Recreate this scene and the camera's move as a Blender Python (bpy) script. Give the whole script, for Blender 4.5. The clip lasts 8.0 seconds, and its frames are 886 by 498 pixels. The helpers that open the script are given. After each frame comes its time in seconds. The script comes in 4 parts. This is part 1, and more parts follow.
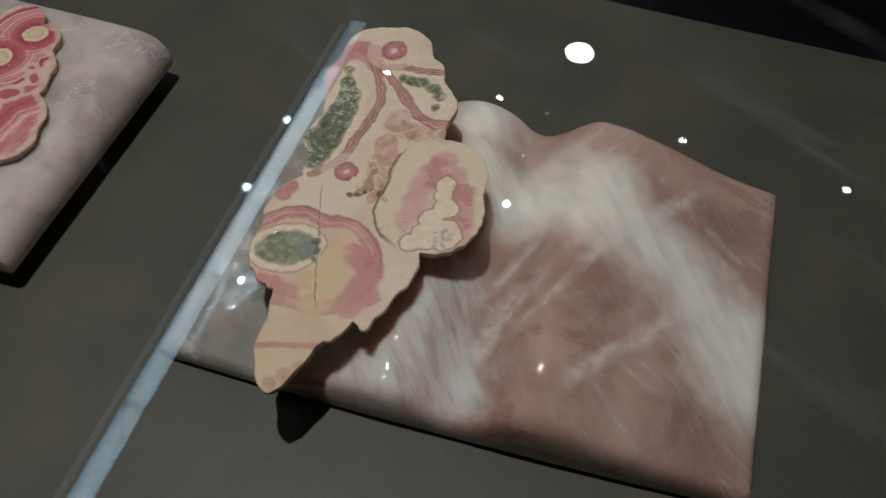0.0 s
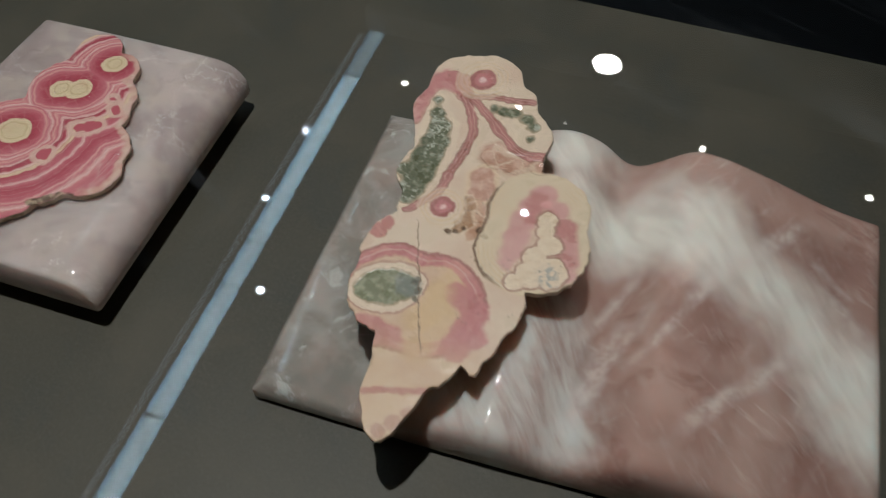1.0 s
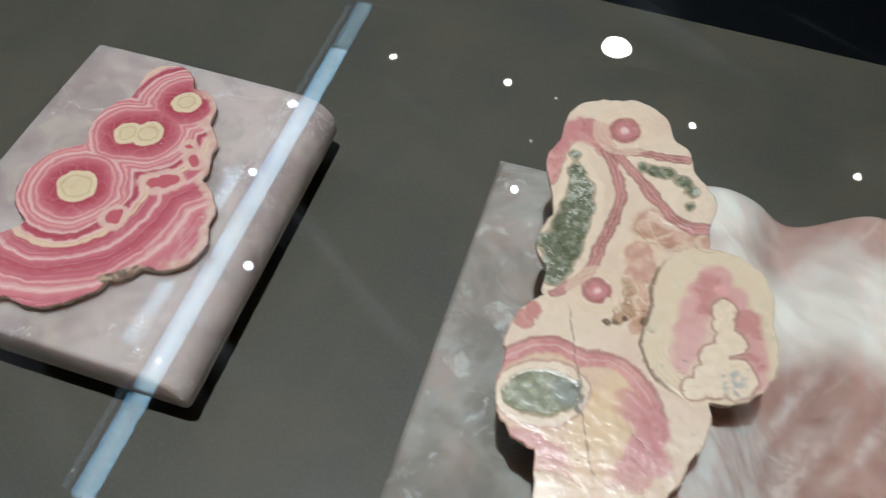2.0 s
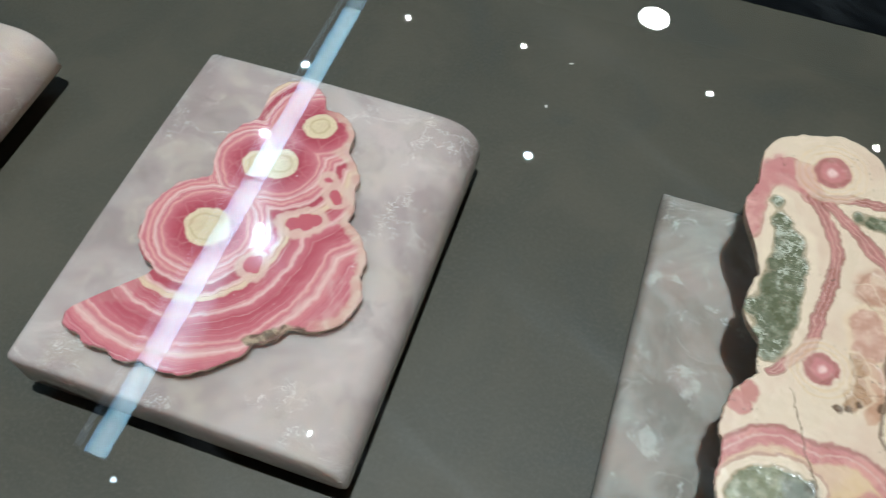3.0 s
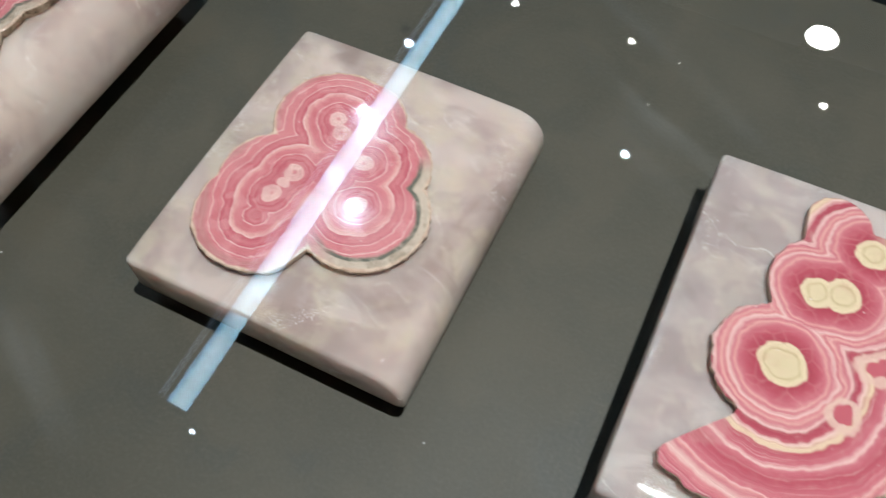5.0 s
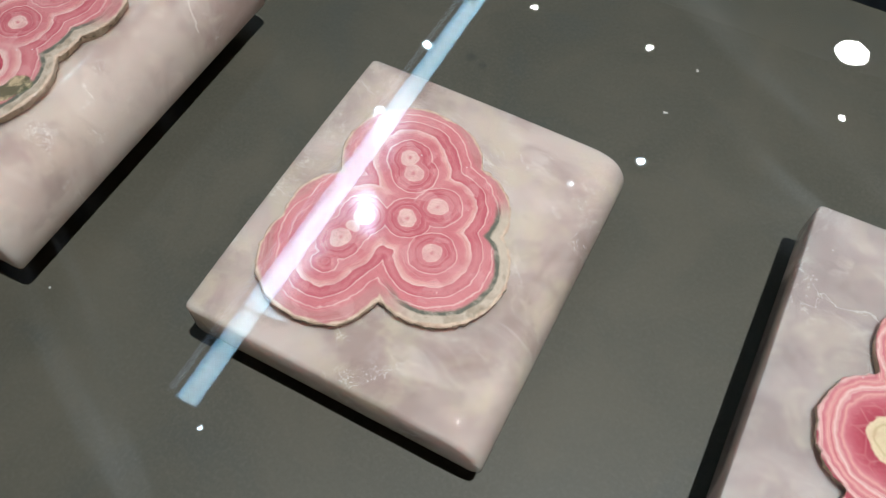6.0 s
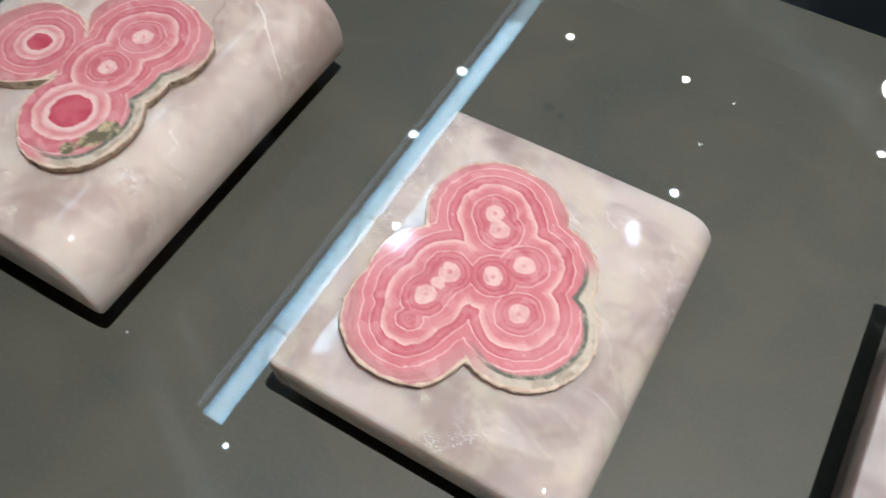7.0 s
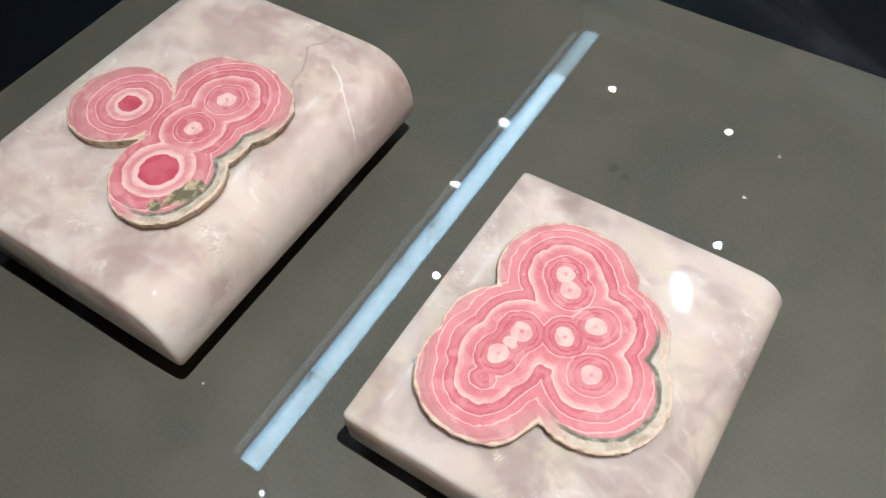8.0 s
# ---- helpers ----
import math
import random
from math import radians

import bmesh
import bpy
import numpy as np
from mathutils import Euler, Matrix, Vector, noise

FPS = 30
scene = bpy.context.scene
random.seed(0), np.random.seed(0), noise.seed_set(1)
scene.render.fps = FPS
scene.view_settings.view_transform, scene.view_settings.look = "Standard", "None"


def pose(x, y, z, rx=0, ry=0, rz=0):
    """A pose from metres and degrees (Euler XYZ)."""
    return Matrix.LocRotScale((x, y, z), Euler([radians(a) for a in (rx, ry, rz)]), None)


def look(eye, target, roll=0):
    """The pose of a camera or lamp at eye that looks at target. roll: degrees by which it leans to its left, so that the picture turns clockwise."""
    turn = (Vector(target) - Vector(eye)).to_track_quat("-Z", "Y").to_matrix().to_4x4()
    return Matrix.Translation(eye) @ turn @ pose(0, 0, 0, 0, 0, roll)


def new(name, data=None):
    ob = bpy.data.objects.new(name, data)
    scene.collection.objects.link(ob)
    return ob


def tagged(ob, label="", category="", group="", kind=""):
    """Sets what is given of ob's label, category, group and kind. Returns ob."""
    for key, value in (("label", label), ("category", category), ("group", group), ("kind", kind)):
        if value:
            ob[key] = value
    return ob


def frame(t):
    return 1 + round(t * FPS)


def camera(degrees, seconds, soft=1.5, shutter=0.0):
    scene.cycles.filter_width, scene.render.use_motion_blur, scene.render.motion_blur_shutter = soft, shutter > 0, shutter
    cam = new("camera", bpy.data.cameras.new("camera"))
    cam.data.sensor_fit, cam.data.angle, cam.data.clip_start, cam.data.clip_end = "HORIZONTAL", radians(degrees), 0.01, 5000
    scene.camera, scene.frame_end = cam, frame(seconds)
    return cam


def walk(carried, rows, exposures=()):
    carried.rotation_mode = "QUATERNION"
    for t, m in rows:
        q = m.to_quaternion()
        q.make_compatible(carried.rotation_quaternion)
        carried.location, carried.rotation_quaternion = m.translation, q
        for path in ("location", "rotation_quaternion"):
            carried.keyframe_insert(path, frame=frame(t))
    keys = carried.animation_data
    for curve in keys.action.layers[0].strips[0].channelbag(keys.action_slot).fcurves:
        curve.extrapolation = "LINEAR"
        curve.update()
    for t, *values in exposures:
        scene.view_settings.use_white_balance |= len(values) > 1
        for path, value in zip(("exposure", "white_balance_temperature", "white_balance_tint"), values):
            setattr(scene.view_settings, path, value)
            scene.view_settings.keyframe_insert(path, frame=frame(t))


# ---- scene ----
cam = camera(58.0, 8.0, soft=0.9, shutter=0.4)
PATH = [
    (0, (-0.001, 0.021, 0.396), (-0.303, 1.153, -1.225), 2.9),
    (0.5, (-0.018, 0.008, 0.404), (-0.353, 1.146, -1.207), 1.7),
    (1, (-0.05, 0.027, 0.393), (-0.395, 1.164, -1.216), 1.2),
    (2.5, (-0.201, 0.105, 0.36), (-0.467, 1.163, -1.316), 3.8),
    (3, (-0.242, 0.118, 0.35), (-0.522, 1.135, -1.349), 3.7),
    (3.5, (-0.274, 0.103, 0.349), (-0.589, 1.085, -1.365), 3.2),
    (4, (-0.338, 0.107, 0.356), (-0.681, 1.066, -1.365), 2.6),
    (4.5, (-0.418, 0.102, 0.359), (-0.799, 1.044, -1.363), 1.3),
    (5, (-0.471, 0.095, 0.361), (-0.901, 1.011, -1.364), 1.0),
    (6.5, (-0.525, 0.114, 0.349), (-0.996, 1.017, -1.372), 1.0),
    (7, (-0.543, 0.111, 0.354), (-1.084, 1.029, -1.339), -0.3),
    (7.5, (-0.554, 0.105, 0.361), (-1.187, 1.048, -1.285), -2.5),
    (8, (-0.556, 0.103, 0.363), (-1.232, 1.057, -1.259), -3.4),
]
EXPOSURES = [(0.0, -1.38, 6200, 8), (0.5, -1.32, 6180, 8), (1.0, -1.20, 6200, 8), (2.5, -0.52, 5650, 3), (3.0, -0.50, 5700, 1), (3.5, -0.40, 5720, 1), (4.5, -0.34, 6000, 7),
             (5.0, -0.29, 5960, 6), (6.5, -0.25, 5920, 6), (7.0, -0.06, 5830, 7), (8.0, 0.18, 5940, 7)]

walk(cam, [(t, look(eye, target, roll)) for t, eye, target, roll in PATH], EXPOSURES)

# ---------------------------------------------------------------- light
world = bpy.data.worlds.new("hall_air")
world.use_nodes = True
world.node_tree.nodes["Background"].inputs[0].default_value = (0.55, 0.6, 0.7, 1)
world.node_tree.nodes["Background"].inputs[1].default_value = 0.02
scene.world = world

KEY_AT = (-0.28, 0.235, 1.55)        # pendant spotlight over the case
key_data = bpy.data.lights.new("key_spot", "SPOT")
key_data.energy, key_data.color = 150.0, (1.0, 0.985, 0.955)
key_data.spot_size, key_data.spot_blend, key_data.shadow_soft_size = radians(76), 1.0, 0.012
key = new("key_spot", key_data)
key.matrix_world = look(KEY_AT, (-0.40, 0.34, 0.0))

# ---------------------------------------------------------------- measures
GLASS_Z = 0.17                      # top pane over the deck
CEILING_Z = 2 * GLASS_Z + 9.5
DECK = (-1.032, 0.62, -0.30, 0.572)  # x0, x1, y0, y1
SLAB_TOP = 0.0410


# ---------------------------------------------------------------- shading helpers
class Tree:
    """Short spellings for the nodes of one material."""

    def __init__(self, name, space="Object"):
        self.mat = bpy.data.materials.new(name)
        self.mat.use_nodes = True
        self.nt = self.mat.node_tree
        self.nt.nodes.clear()
        self.out = self.nt.nodes.new("ShaderNodeOutputMaterial")
        self.coord = self.nt.nodes.new("ShaderNodeTexCoord").outputs[space]

    def link(self, a, socket):
        if isinstance(a, bpy.types.NodeSocket):
            self.nt.links.new(a, socket)
        else:
            socket.default_value = a

    def math(self, op, a, b=0.0, c=0.0, clamp=False):
        n = self.nt.nodes.new("ShaderNodeMath")
        n.operation, n.use_clamp = op, clamp
        for v, s in zip((a, b, c), n.inputs):
            self.link(v, s)
        return n.outputs[0]

    def vec(self, op, a, b=(0, 0, 0)):
        n = self.nt.nodes.new("ShaderNodeVectorMath")
        n.operation = op
        self.link(a, n.inputs[0])
        self.link(b, n.inputs[1])
        return n.outputs["Value" if op in ("DISTANCE", "LENGTH") else "Vector"]

    def noise(self, scale, detail=4.0, rough=0.55, at=None, stretch=None, colour=False, warp=0.0):
        n = self.nt.nodes.new("ShaderNodeTexNoise")
        v = self.coord if at is None else at
        if stretch:
            v = self.vec("MULTIPLY", v, stretch)
        self.link(v, n.inputs["Vector"])
        for k, x in (("Scale", scale), ("Detail", detail), ("Roughness", rough), ("Distortion", warp)):
            n.inputs[k].default_value = x
        return n.outputs["Color" if colour else "Fac"]

    def voronoi(self, scale, feature="F1", at=None):
        n = self.nt.nodes.new("ShaderNodeTexVoronoi")
        n.feature = feature
        self.link(self.coord if at is None else at, n.inputs["Vector"])
        n.inputs["Scale"].default_value = scale
        return n.outputs["Distance"]

    def ramp(self, fac, stops, kind="LINEAR"):
        n = self.nt.nodes.new("ShaderNodeValToRGB")
        n.color_ramp.interpolation = kind
        e = n.color_ramp.elements
        while len(e) < len(stops):
            e.new(0.5)
        for el, (at, c) in zip(e, stops):
            el.position, el.color = at, (*c, 1) if len(c) == 3 else c
        self.link(fac, n.inputs[0])
        return n.outputs["Color"]

    def step(self, fac, lo, hi):
        """0 below lo, 1 above hi; falling where lo > hi."""
        n = self.nt.nodes.new("ShaderNodeMapRange")
        n.interpolation_type = "SMOOTHSTEP"
        self.link(fac, n.inputs["Value"])
        if lo > hi:
            n.inputs["From Min"].default_value, n.inputs["From Max"].default_value = hi, lo
            n.inputs["To Min"].default_value, n.inputs["To Max"].default_value = 1, 0
        else:
            n.inputs["From Min"].default_value, n.inputs["From Max"].default_value = lo, hi
        return n.outputs["Result"]

    def mix(self, fac, a, b, blend="MIX"):
        n = self.nt.nodes.new("ShaderNodeMix")
        n.data_type, n.blend_type = "RGBA", blend
        self.link(fac, n.inputs["Factor"])
        for v, s in ((a, n.inputs[6]), (b, n.inputs[7])):
            self.link((*v, 1) if isinstance(v, tuple) and len(v) == 3 else v, s)
        return n.outputs[2]

    def field(self, at, blobs, smooth=0.0):
        """The least of (distance * scale - radius) over blobs of x, y, radius[, scale], in the plane."""
        total = None
        for x, y, r, *s in blobs:
            d = self.vec("DISTANCE", at, (x, y, 0))
            d = self.math("MULTIPLY_ADD", d, s[0] if s else 1.0, -r)
            if total is None:
                total = d
            else:
                total = self.math("SMOOTH_MIN" if smooth else "MINIMUM", total, d, smooth)
        return total

    def streak(self, at, a, b):
        """Distance in the plane from the line between a and b."""
        dx, dy = b[0] - a[0], b[1] - a[1]
        length = math.hypot(dx, dy)
        off = self.vec("SUBTRACT", at, (a[0], a[1], 0))
        n = self.nt.nodes.new("ShaderNodeVectorMath")
        n.operation = "DOT_PRODUCT"
        self.link(off, n.inputs[0])
        n.inputs[1].default_value = (dx / length, dy / length, 0)
        along = self.math("MINIMUM", self.math("MAXIMUM", n.outputs["Value"], 0.0), length)
        foot = self.nt.nodes.new("ShaderNodeVectorMath")
        foot.operation = "SCALE"
        foot.inputs[0].default_value = (dx / length, dy / length, 0)
        self.link(along, foot.inputs["Scale"])
        return self.vec("DISTANCE", off, foot.outputs["Vector"])

    def trail(self, at, points):
        """Distance in the plane from a line through the points."""
        total = None
        for a, b in zip(points, points[1:]):
            d = self.streak(at, a, b)
            total = d if total is None else self.math("SMOOTH_MIN", total, d, 0.002)
        return total

    def bands(self, level, scale, lo, hi):
        """Uneven thin lines that follow a level."""
        n = self.nt.nodes.new("ShaderNodeCombineXYZ")
        self.link(self.math("MULTIPLY", level, scale), n.inputs[0])
        self.link(self.math("MULTIPLY", self.noise(14.0, 1.0), 1.5), n.inputs[1])
        return self.step(self.noise(1.0, 5.0, 0.75, at=n.outputs[0]), lo, hi)

    def bump(self, height, strength, distance, normal=None):
        n = self.nt.nodes.new("ShaderNodeBump")
        n.inputs["Strength"].default_value, n.inputs["Distance"].default_value = strength, distance
        self.link(height, n.inputs["Height"])
        if normal is not None:
            self.link(normal, n.inputs["Normal"])
        return n.outputs[0]

    def surface(self, colour, rough=0.5, normal=None, metal=0.0, coat=0.0, spec=0.5, sss=0.0, radius=(0.01, 0.006, 0.005)):
        b = self.nt.nodes.new("ShaderNodeBsdfPrincipled")
        self.link((*colour, 1) if isinstance(colour, tuple) else colour, b.inputs["Base Color"])
        self.link(rough, b.inputs["Roughness"])
        b.inputs["Metallic"].default_value = metal
        b.inputs["Coat Weight"].default_value = coat
        b.inputs["Coat Roughness"].default_value = 0.04
        b.inputs["Specular IOR Level"].default_value = spec
        if sss:
            b.inputs["Subsurface Weight"].default_value = sss
            b.inputs["Subsurface Radius"].default_value = radius
            b.inputs["Subsurface Scale"].default_value = 1.0
        if normal is not None:
            self.link(normal, b.inputs["Normal"])
        self.nt.links.new(b.outputs[0], self.out.inputs[0])
        return self.mat


def plane_of(t, wobble=0.0, scale=70.0, offset=(0, 0)):
    """Object coordinates with z dropped, shifted into the plan's axes and slightly wavy."""
    v = t.vec("MULTIPLY", t.coord, (1, 1, 0))
    v = t.vec("ADD", v, (offset[0], offset[1], 0))
    if wobble:
        n = t.vec("SUBTRACT", t.noise(scale, 3.0, 0.6, colour=True), (0.5, 0.5, 0.5))
        v = t.vec("ADD", v, t.vec("MULTIPLY", n, (wobble, wobble, 0)))
    return v


# ---------------------------------------------------------------- materials
def deck_paint():
    t = Tree("deck_paint")
    cloud, blot = t.noise(6.0, 5.0, 0.6), t.noise(17.0, 4.0, 0.55, warp=0.6)
    grain = t.noise(520.0, 3.0, 0.7)
    c = t.mix(t.step(cloud, 0.3, 0.7), (0.056, 0.053, 0.039), (0.076, 0.069, 0.050))
    c = t.mix(t.math("MULTIPLY", t.step(blot, 0.46, 0.68), 0.5), c, (0.092, 0.080, 0.057))
    c = t.mix(t.math("MULTIPLY", t.step(blot, 0.46, 0.30), 0.4), c, (0.045, 0.049, 0.044))
    c = t.mix(t.math("MULTIPLY", t.step(grain, 0.42, 0.75), 0.45), c, (0.104, 0.096, 0.074))
    smudge = t.field(plane_of(t, 0.006, 120.0), ((-0.652, 0.419, 0.0030), (-0.643, 0.4165, 0.0022)))
    c = t.mix(t.math("MULTIPLY", t.step(smudge, 0.002, -0.002), 0.55), c, (0.028, 0.027, 0.023))
    lint = t.step(t.voronoi(33.0), 0.026, 0.018)
    keep = t.step(t.noise(23.0, 1.0), 0.57, 0.61)
    c = t.mix(t.math("MULTIPLY", lint, keep), c, (0.42, 0.42, 0.40))
    dark = t.math("MULTIPLY", t.step(t.voronoi(21.0, at=t.vec("ADD", t.coord, (3.3, 1.2, 0))), 0.022, 0.014), t.step(t.noise(11.0, 1.0), 0.55, 0.6))
    c = t.mix(t.math("MULTIPLY", dark, 0.7), c, (0.02, 0.02, 0.018))
    return t.surface(c, t.math("MULTIPLY_ADD", blot, 0.25, 0.42), t.bump(grain, 0.08, 0.0005), spec=0.3)


def rose_quartz(name, light, dark, warm, seed, cracks=()):
    t = Tree(name)
    at = t.vec("ADD", t.coord, (seed, seed * 1.7, seed * 0.6))
    big = t.noise(11.0, 4.0, 0.55, at=at, warp=0.9)
    mid = t.noise(38.0, 6.0, 0.62, at=at, warp=0.5)
    fine = t.noise(300.0, 4.0, 0.65, at=at)
    c = t.mix(t.step(big, 0.38, 0.62), dark, light)
    c = t.mix(t.math("MULTIPLY", t.step(mid, 0.46, 0.66), 0.6), c, warm)
    shade = t.noise(27.0, 5.0, 0.6, at=at, warp=0.4)
    c = t.mix(t.math("MULTIPLY", t.step(shade, 0.50, 0.72), 0.60), c, tuple(v * 0.74 for v in dark))
    jitter = t.vec("ADD", at, t.vec("MULTIPLY", t.noise(34.0, 5.0, 0.65, at=at, colour=True), (0.06, 0.06, 0.06)))
    grains = t.nt.nodes.new("ShaderNodeTexVoronoi")
    t.link(jitter, grains.inputs["Vector"])
    grains.inputs["Scale"].default_value = 34.0
    tone = t.nt.nodes.new("ShaderNodeSeparateColor")
    t.link(grains.outputs["Color"], tone.inputs[0])
    c = t.mix(t.math("MULTIPLY", t.step(tone.outputs[0], 0.45, 1.0), 0.24), c, light)
    c = t.mix(t.math("MULTIPLY", t.step(tone.outputs[1], 0.55, 1.0), 0.22), c, tuple(v * 0.78 for v in dark))
    c = t.mix(t.math("MULTIPLY", t.step(tone.outputs[2], 0.7, 1.0), 0.2), c, warm)
    veil = t.noise(22.0, 7.0, 0.66, at=at, stretch=(1.0, 1.6, 1.0), warp=0.7)
    c = t.mix(t.math("MULTIPLY", t.step(veil, 0.52, 0.72), 0.38), c, (0.74, 0.66, 0.61))
    crack = t.voronoi(15.0, "DISTANCE_TO_EDGE", at=jitter)
    some = t.step(t.noise(14.0, 2.0, 0.5, at=at), 0.56, 0.64)
    line = t.math("MULTIPLY", t.step(crack, 0.010, 0.0), some)
    c = t.mix(t.math("MULTIPLY", line, 0.5), c, (0.80, 0.75, 0.71))
    plate = t.math("MULTIPLY", t.step(t.voronoi(46.0, at=jitter), 0.20, 0.12), t.step(t.noise(19.0, 2.0, at=at), 0.55, 0.65))
    c = t.mix(t.math("MULTIPLY", plate, 0.24), c, (0.80, 0.76, 0.72))
    nick = t.math("MULTIPLY", t.step(t.voronoi(120.0, at=t.vec("MULTIPLY", jitter, (1.0, 0.35, 1.0))), 0.085, 0.05), t.step(t.noise(26.0, 2.0, at=at), 0.54, 0.62))
    c = t.mix(t.math("MULTIPLY", nick, 0.4), c, (0.84, 0.80, 0.76))
    c = t.mix(t.math("MULTIPLY", t.step(fine, 0.56, 0.74), 0.22), c, dark)
    # hair-thin healed cracks, in two leaning families
    for angle, shift in ((18, 0.0), (-71, 2.3)):
        spin = t.nt.nodes.new("ShaderNodeVectorRotate")
        t.link(t.vec("ADD", jitter, (shift, shift, 0)), spin.inputs["Vector"])
        spin.rotation_type = "Z_AXIS"
        spin.inputs["Angle"].default_value = radians(angle)
        hair = t.noise(30.0, 3.0, 0.55, at=spin.outputs[0], stretch=(0.5, 3.2, 1.0), warp=0.4)
        near = t.math("ABSOLUTE", t.math("SUBTRACT", hair, 0.52))
        m = t.math("MULTIPLY", t.step(near, 0.009, 0.002), t.step(t.noise(17.0, 2.0, 0.5, at=spin.outputs[0]), 0.52, 0.62))
        c = t.mix(t.math("MULTIPLY", m, 0.48), c, (0.86, 0.81, 0.77))
    for a, b, w, tone in cracks:
        d = t.streak(plane_of(t, 0.010, 60.0), a, b)
        c = t.mix(t.math("MULTIPLY", t.step(d, w, w * 0.2), 0.6), c, tone)
    rough = t.math("MULTIPLY_ADD", t.step(mid, 0.4, 0.8), 0.05, 0.022)
    wave = t.noise(24.0, 2.0, 0.5, at=at)
    nrm = t.bump(fine, 0.05, 0.0006, t.bump(wave, 0.09, 0.003))
    return t.surface(c, rough, nrm, spec=0.55, sss=0.70, radius=(0.026, 0.020, 0.019))


def smoky_quartz():
    t = Tree("smoky_rose_quartz")
    big = t.noise(9.0, 3.0, 0.5, warp=1.2)
    c = t.mix(t.step(big, 0.36, 0.64), (0.335, 0.195, 0.160), (0.50, 0.33, 0.275))
    # left page greyer, clearer
    x = t.nt.nodes.new("ShaderNodeSeparateXYZ")
    t.link(t.coord, x.inputs[0])
    left = t.step(t.math("ADD", x.outputs["X"], t.math("MULTIPLY", big, 0.06)), -0.02, -0.075)
    grey = t.mix(t.step(t.noise(30.0, 5.0, 0.6, warp=0.7), 0.35, 0.7), (0.235, 0.232, 0.205), (0.40, 0.395, 0.36))
    c = t.mix(t.math("MULTIPLY", left, 0.88), c, grey)
    # milky veils with drawn-out fibres
    turn = t.nt.nodes.new("ShaderNodeVectorRotate")
    t.link(t.coord, turn.inputs["Vector"])
    turn.rotation_type = "Z_AXIS"
    turn.inputs["Angle"].default_value = radians(-38)
    fibre = t.noise(30.0, 8.0, 0.7, at=turn.outputs[0], stretch=(3.4, 0.7, 1.0), warp=0.35)
    cloud = t.noise(15.0, 6.0, 0.62, warp=0.8)
    wavy, calm = plane_of(t, 0.034, 26.0), plane_of(t, 0.012, 30.0)
    arc = t.field(wavy, ((-0.030, 0.088, 0.010), (-0.020, 0.062, 0.008), (-0.006, 0.044, 0.012), (0.022, 0.051, 0.018), (0.048, 0.044, 0.017), (0.069, 0.030, 0.012), (0.091, 0.022, 0.014), (0.115, 0.006, 0.014), (0.135, -0.014, 0.014), (0.146, -0.039, 0.010)), 0.016)
    milk = t.field(wavy, ((-0.052, -0.083, 0.010), (-0.030, -0.092, 0.012), (-0.016, -0.066, 0.016), (-0.015, -0.038, 0.012), (0.002, -0.086, 0.010)), 0.018)
    tex = t.math("MULTIPLY_ADD", t.step(fibre, 0.36, 0.60), 0.6, 0.4)
    spare = t.math("MULTIPLY_ADD", left, -0.8, 1.0)
    c = t.mix(t.math("MULTIPLY", t.math("MULTIPLY", t.step(cloud, 0.46, 0.70), tex), 0.50), c, (0.50, 0.37, 0.32))
    # rusty patches
    rust = t.noise(26.0, 4.0, 0.6, warp=0.6)
    c = t.mix(t.math("MULTIPLY", t.math("MULTIPLY", t.step(rust, 0.52, 0.68), spare), 0.55), c, (0.235, 0.105, 0.078))
    # fine sprays of needles across the page
    for angle, stretch, amount in ((24, (0.45, 3.0, 1.0), 0.42), (-62, (0.5, 3.4, 1.0), 0.34)):
        spin = t.nt.nodes.new("ShaderNodeVectorRotate")
        t.link(plane_of(t, 0.012, 20.0), spin.inputs["Vector"])
        spin.rotation_type = "Z_AXIS"
        spin.inputs["Angle"].default_value = radians(angle)
        spray = t.noise(48.0, 9.0, 0.72, at=spin.outputs[0], stretch=stretch, warp=0.3)
        patch = t.step(t.noise(15.0, 2.0, 0.5, at=spin.outputs[0], warp=0.5), 0.48, 0.64)
        m = t.math("MULTIPLY", t.math("MULTIPLY", t.step(spray, 0.52, 0.66), patch), spare)
        c = t.mix(t.math("MULTIPLY", m, amount), c, (0.70, 0.60, 0.53))
    fine = t.noise(170.0, 5.0, 0.68, at=turn.outputs[0], stretch=(1.6, 0.35, 1.0))
    c = t.mix(t.math("MULTIPLY", t.math("MULTIPLY", t.step(fine, 0.52, 0.66), spare), 0.22), c, (0.58, 0.47, 0.41))
    # broad milky veils, then straight pale rays crossing them
    c = t.mix(t.math("MULTIPLY", t.math("MULTIPLY", t.step(milk, 0.024, -0.008), tex), 0.9), c, (0.70, 0.69, 0.64))
    c = t.mix(t.math("MULTIPLY", t.step(arc, 0.026, -0.006), t.math("MULTIPLY_ADD", tex, 0.45, 0.55)), c, (0.80, 0.76, 0.68))
    for a, b, w, amount in (((0.040, -0.012), (0.119, 0.093), 0.0050, 0.60), ((0.046, -0.088), (0.120, 0.006), 0.0045, 0.55), ((0.003, -0.085), (0.022, -0.010), 0.0055, 0.45), ((0.010, -0.070), (0.034, 0.000), 0.0035, 0.40),
                            ((0.020, -0.060), (0.066, 0.026), 0.0035, 0.38), ((0.118, 0.046), (0.150, 0.010), 0.0045, 0.40), ((-0.004, -0.040), (0.026, 0.020), 0.0040, 0.40), ((0.108, 0.060), (0.140, 0.040), 0.0040, 0.35)):
        mid = ((a[0] + b[0]) / 2, (a[1] + b[1]) / 2)
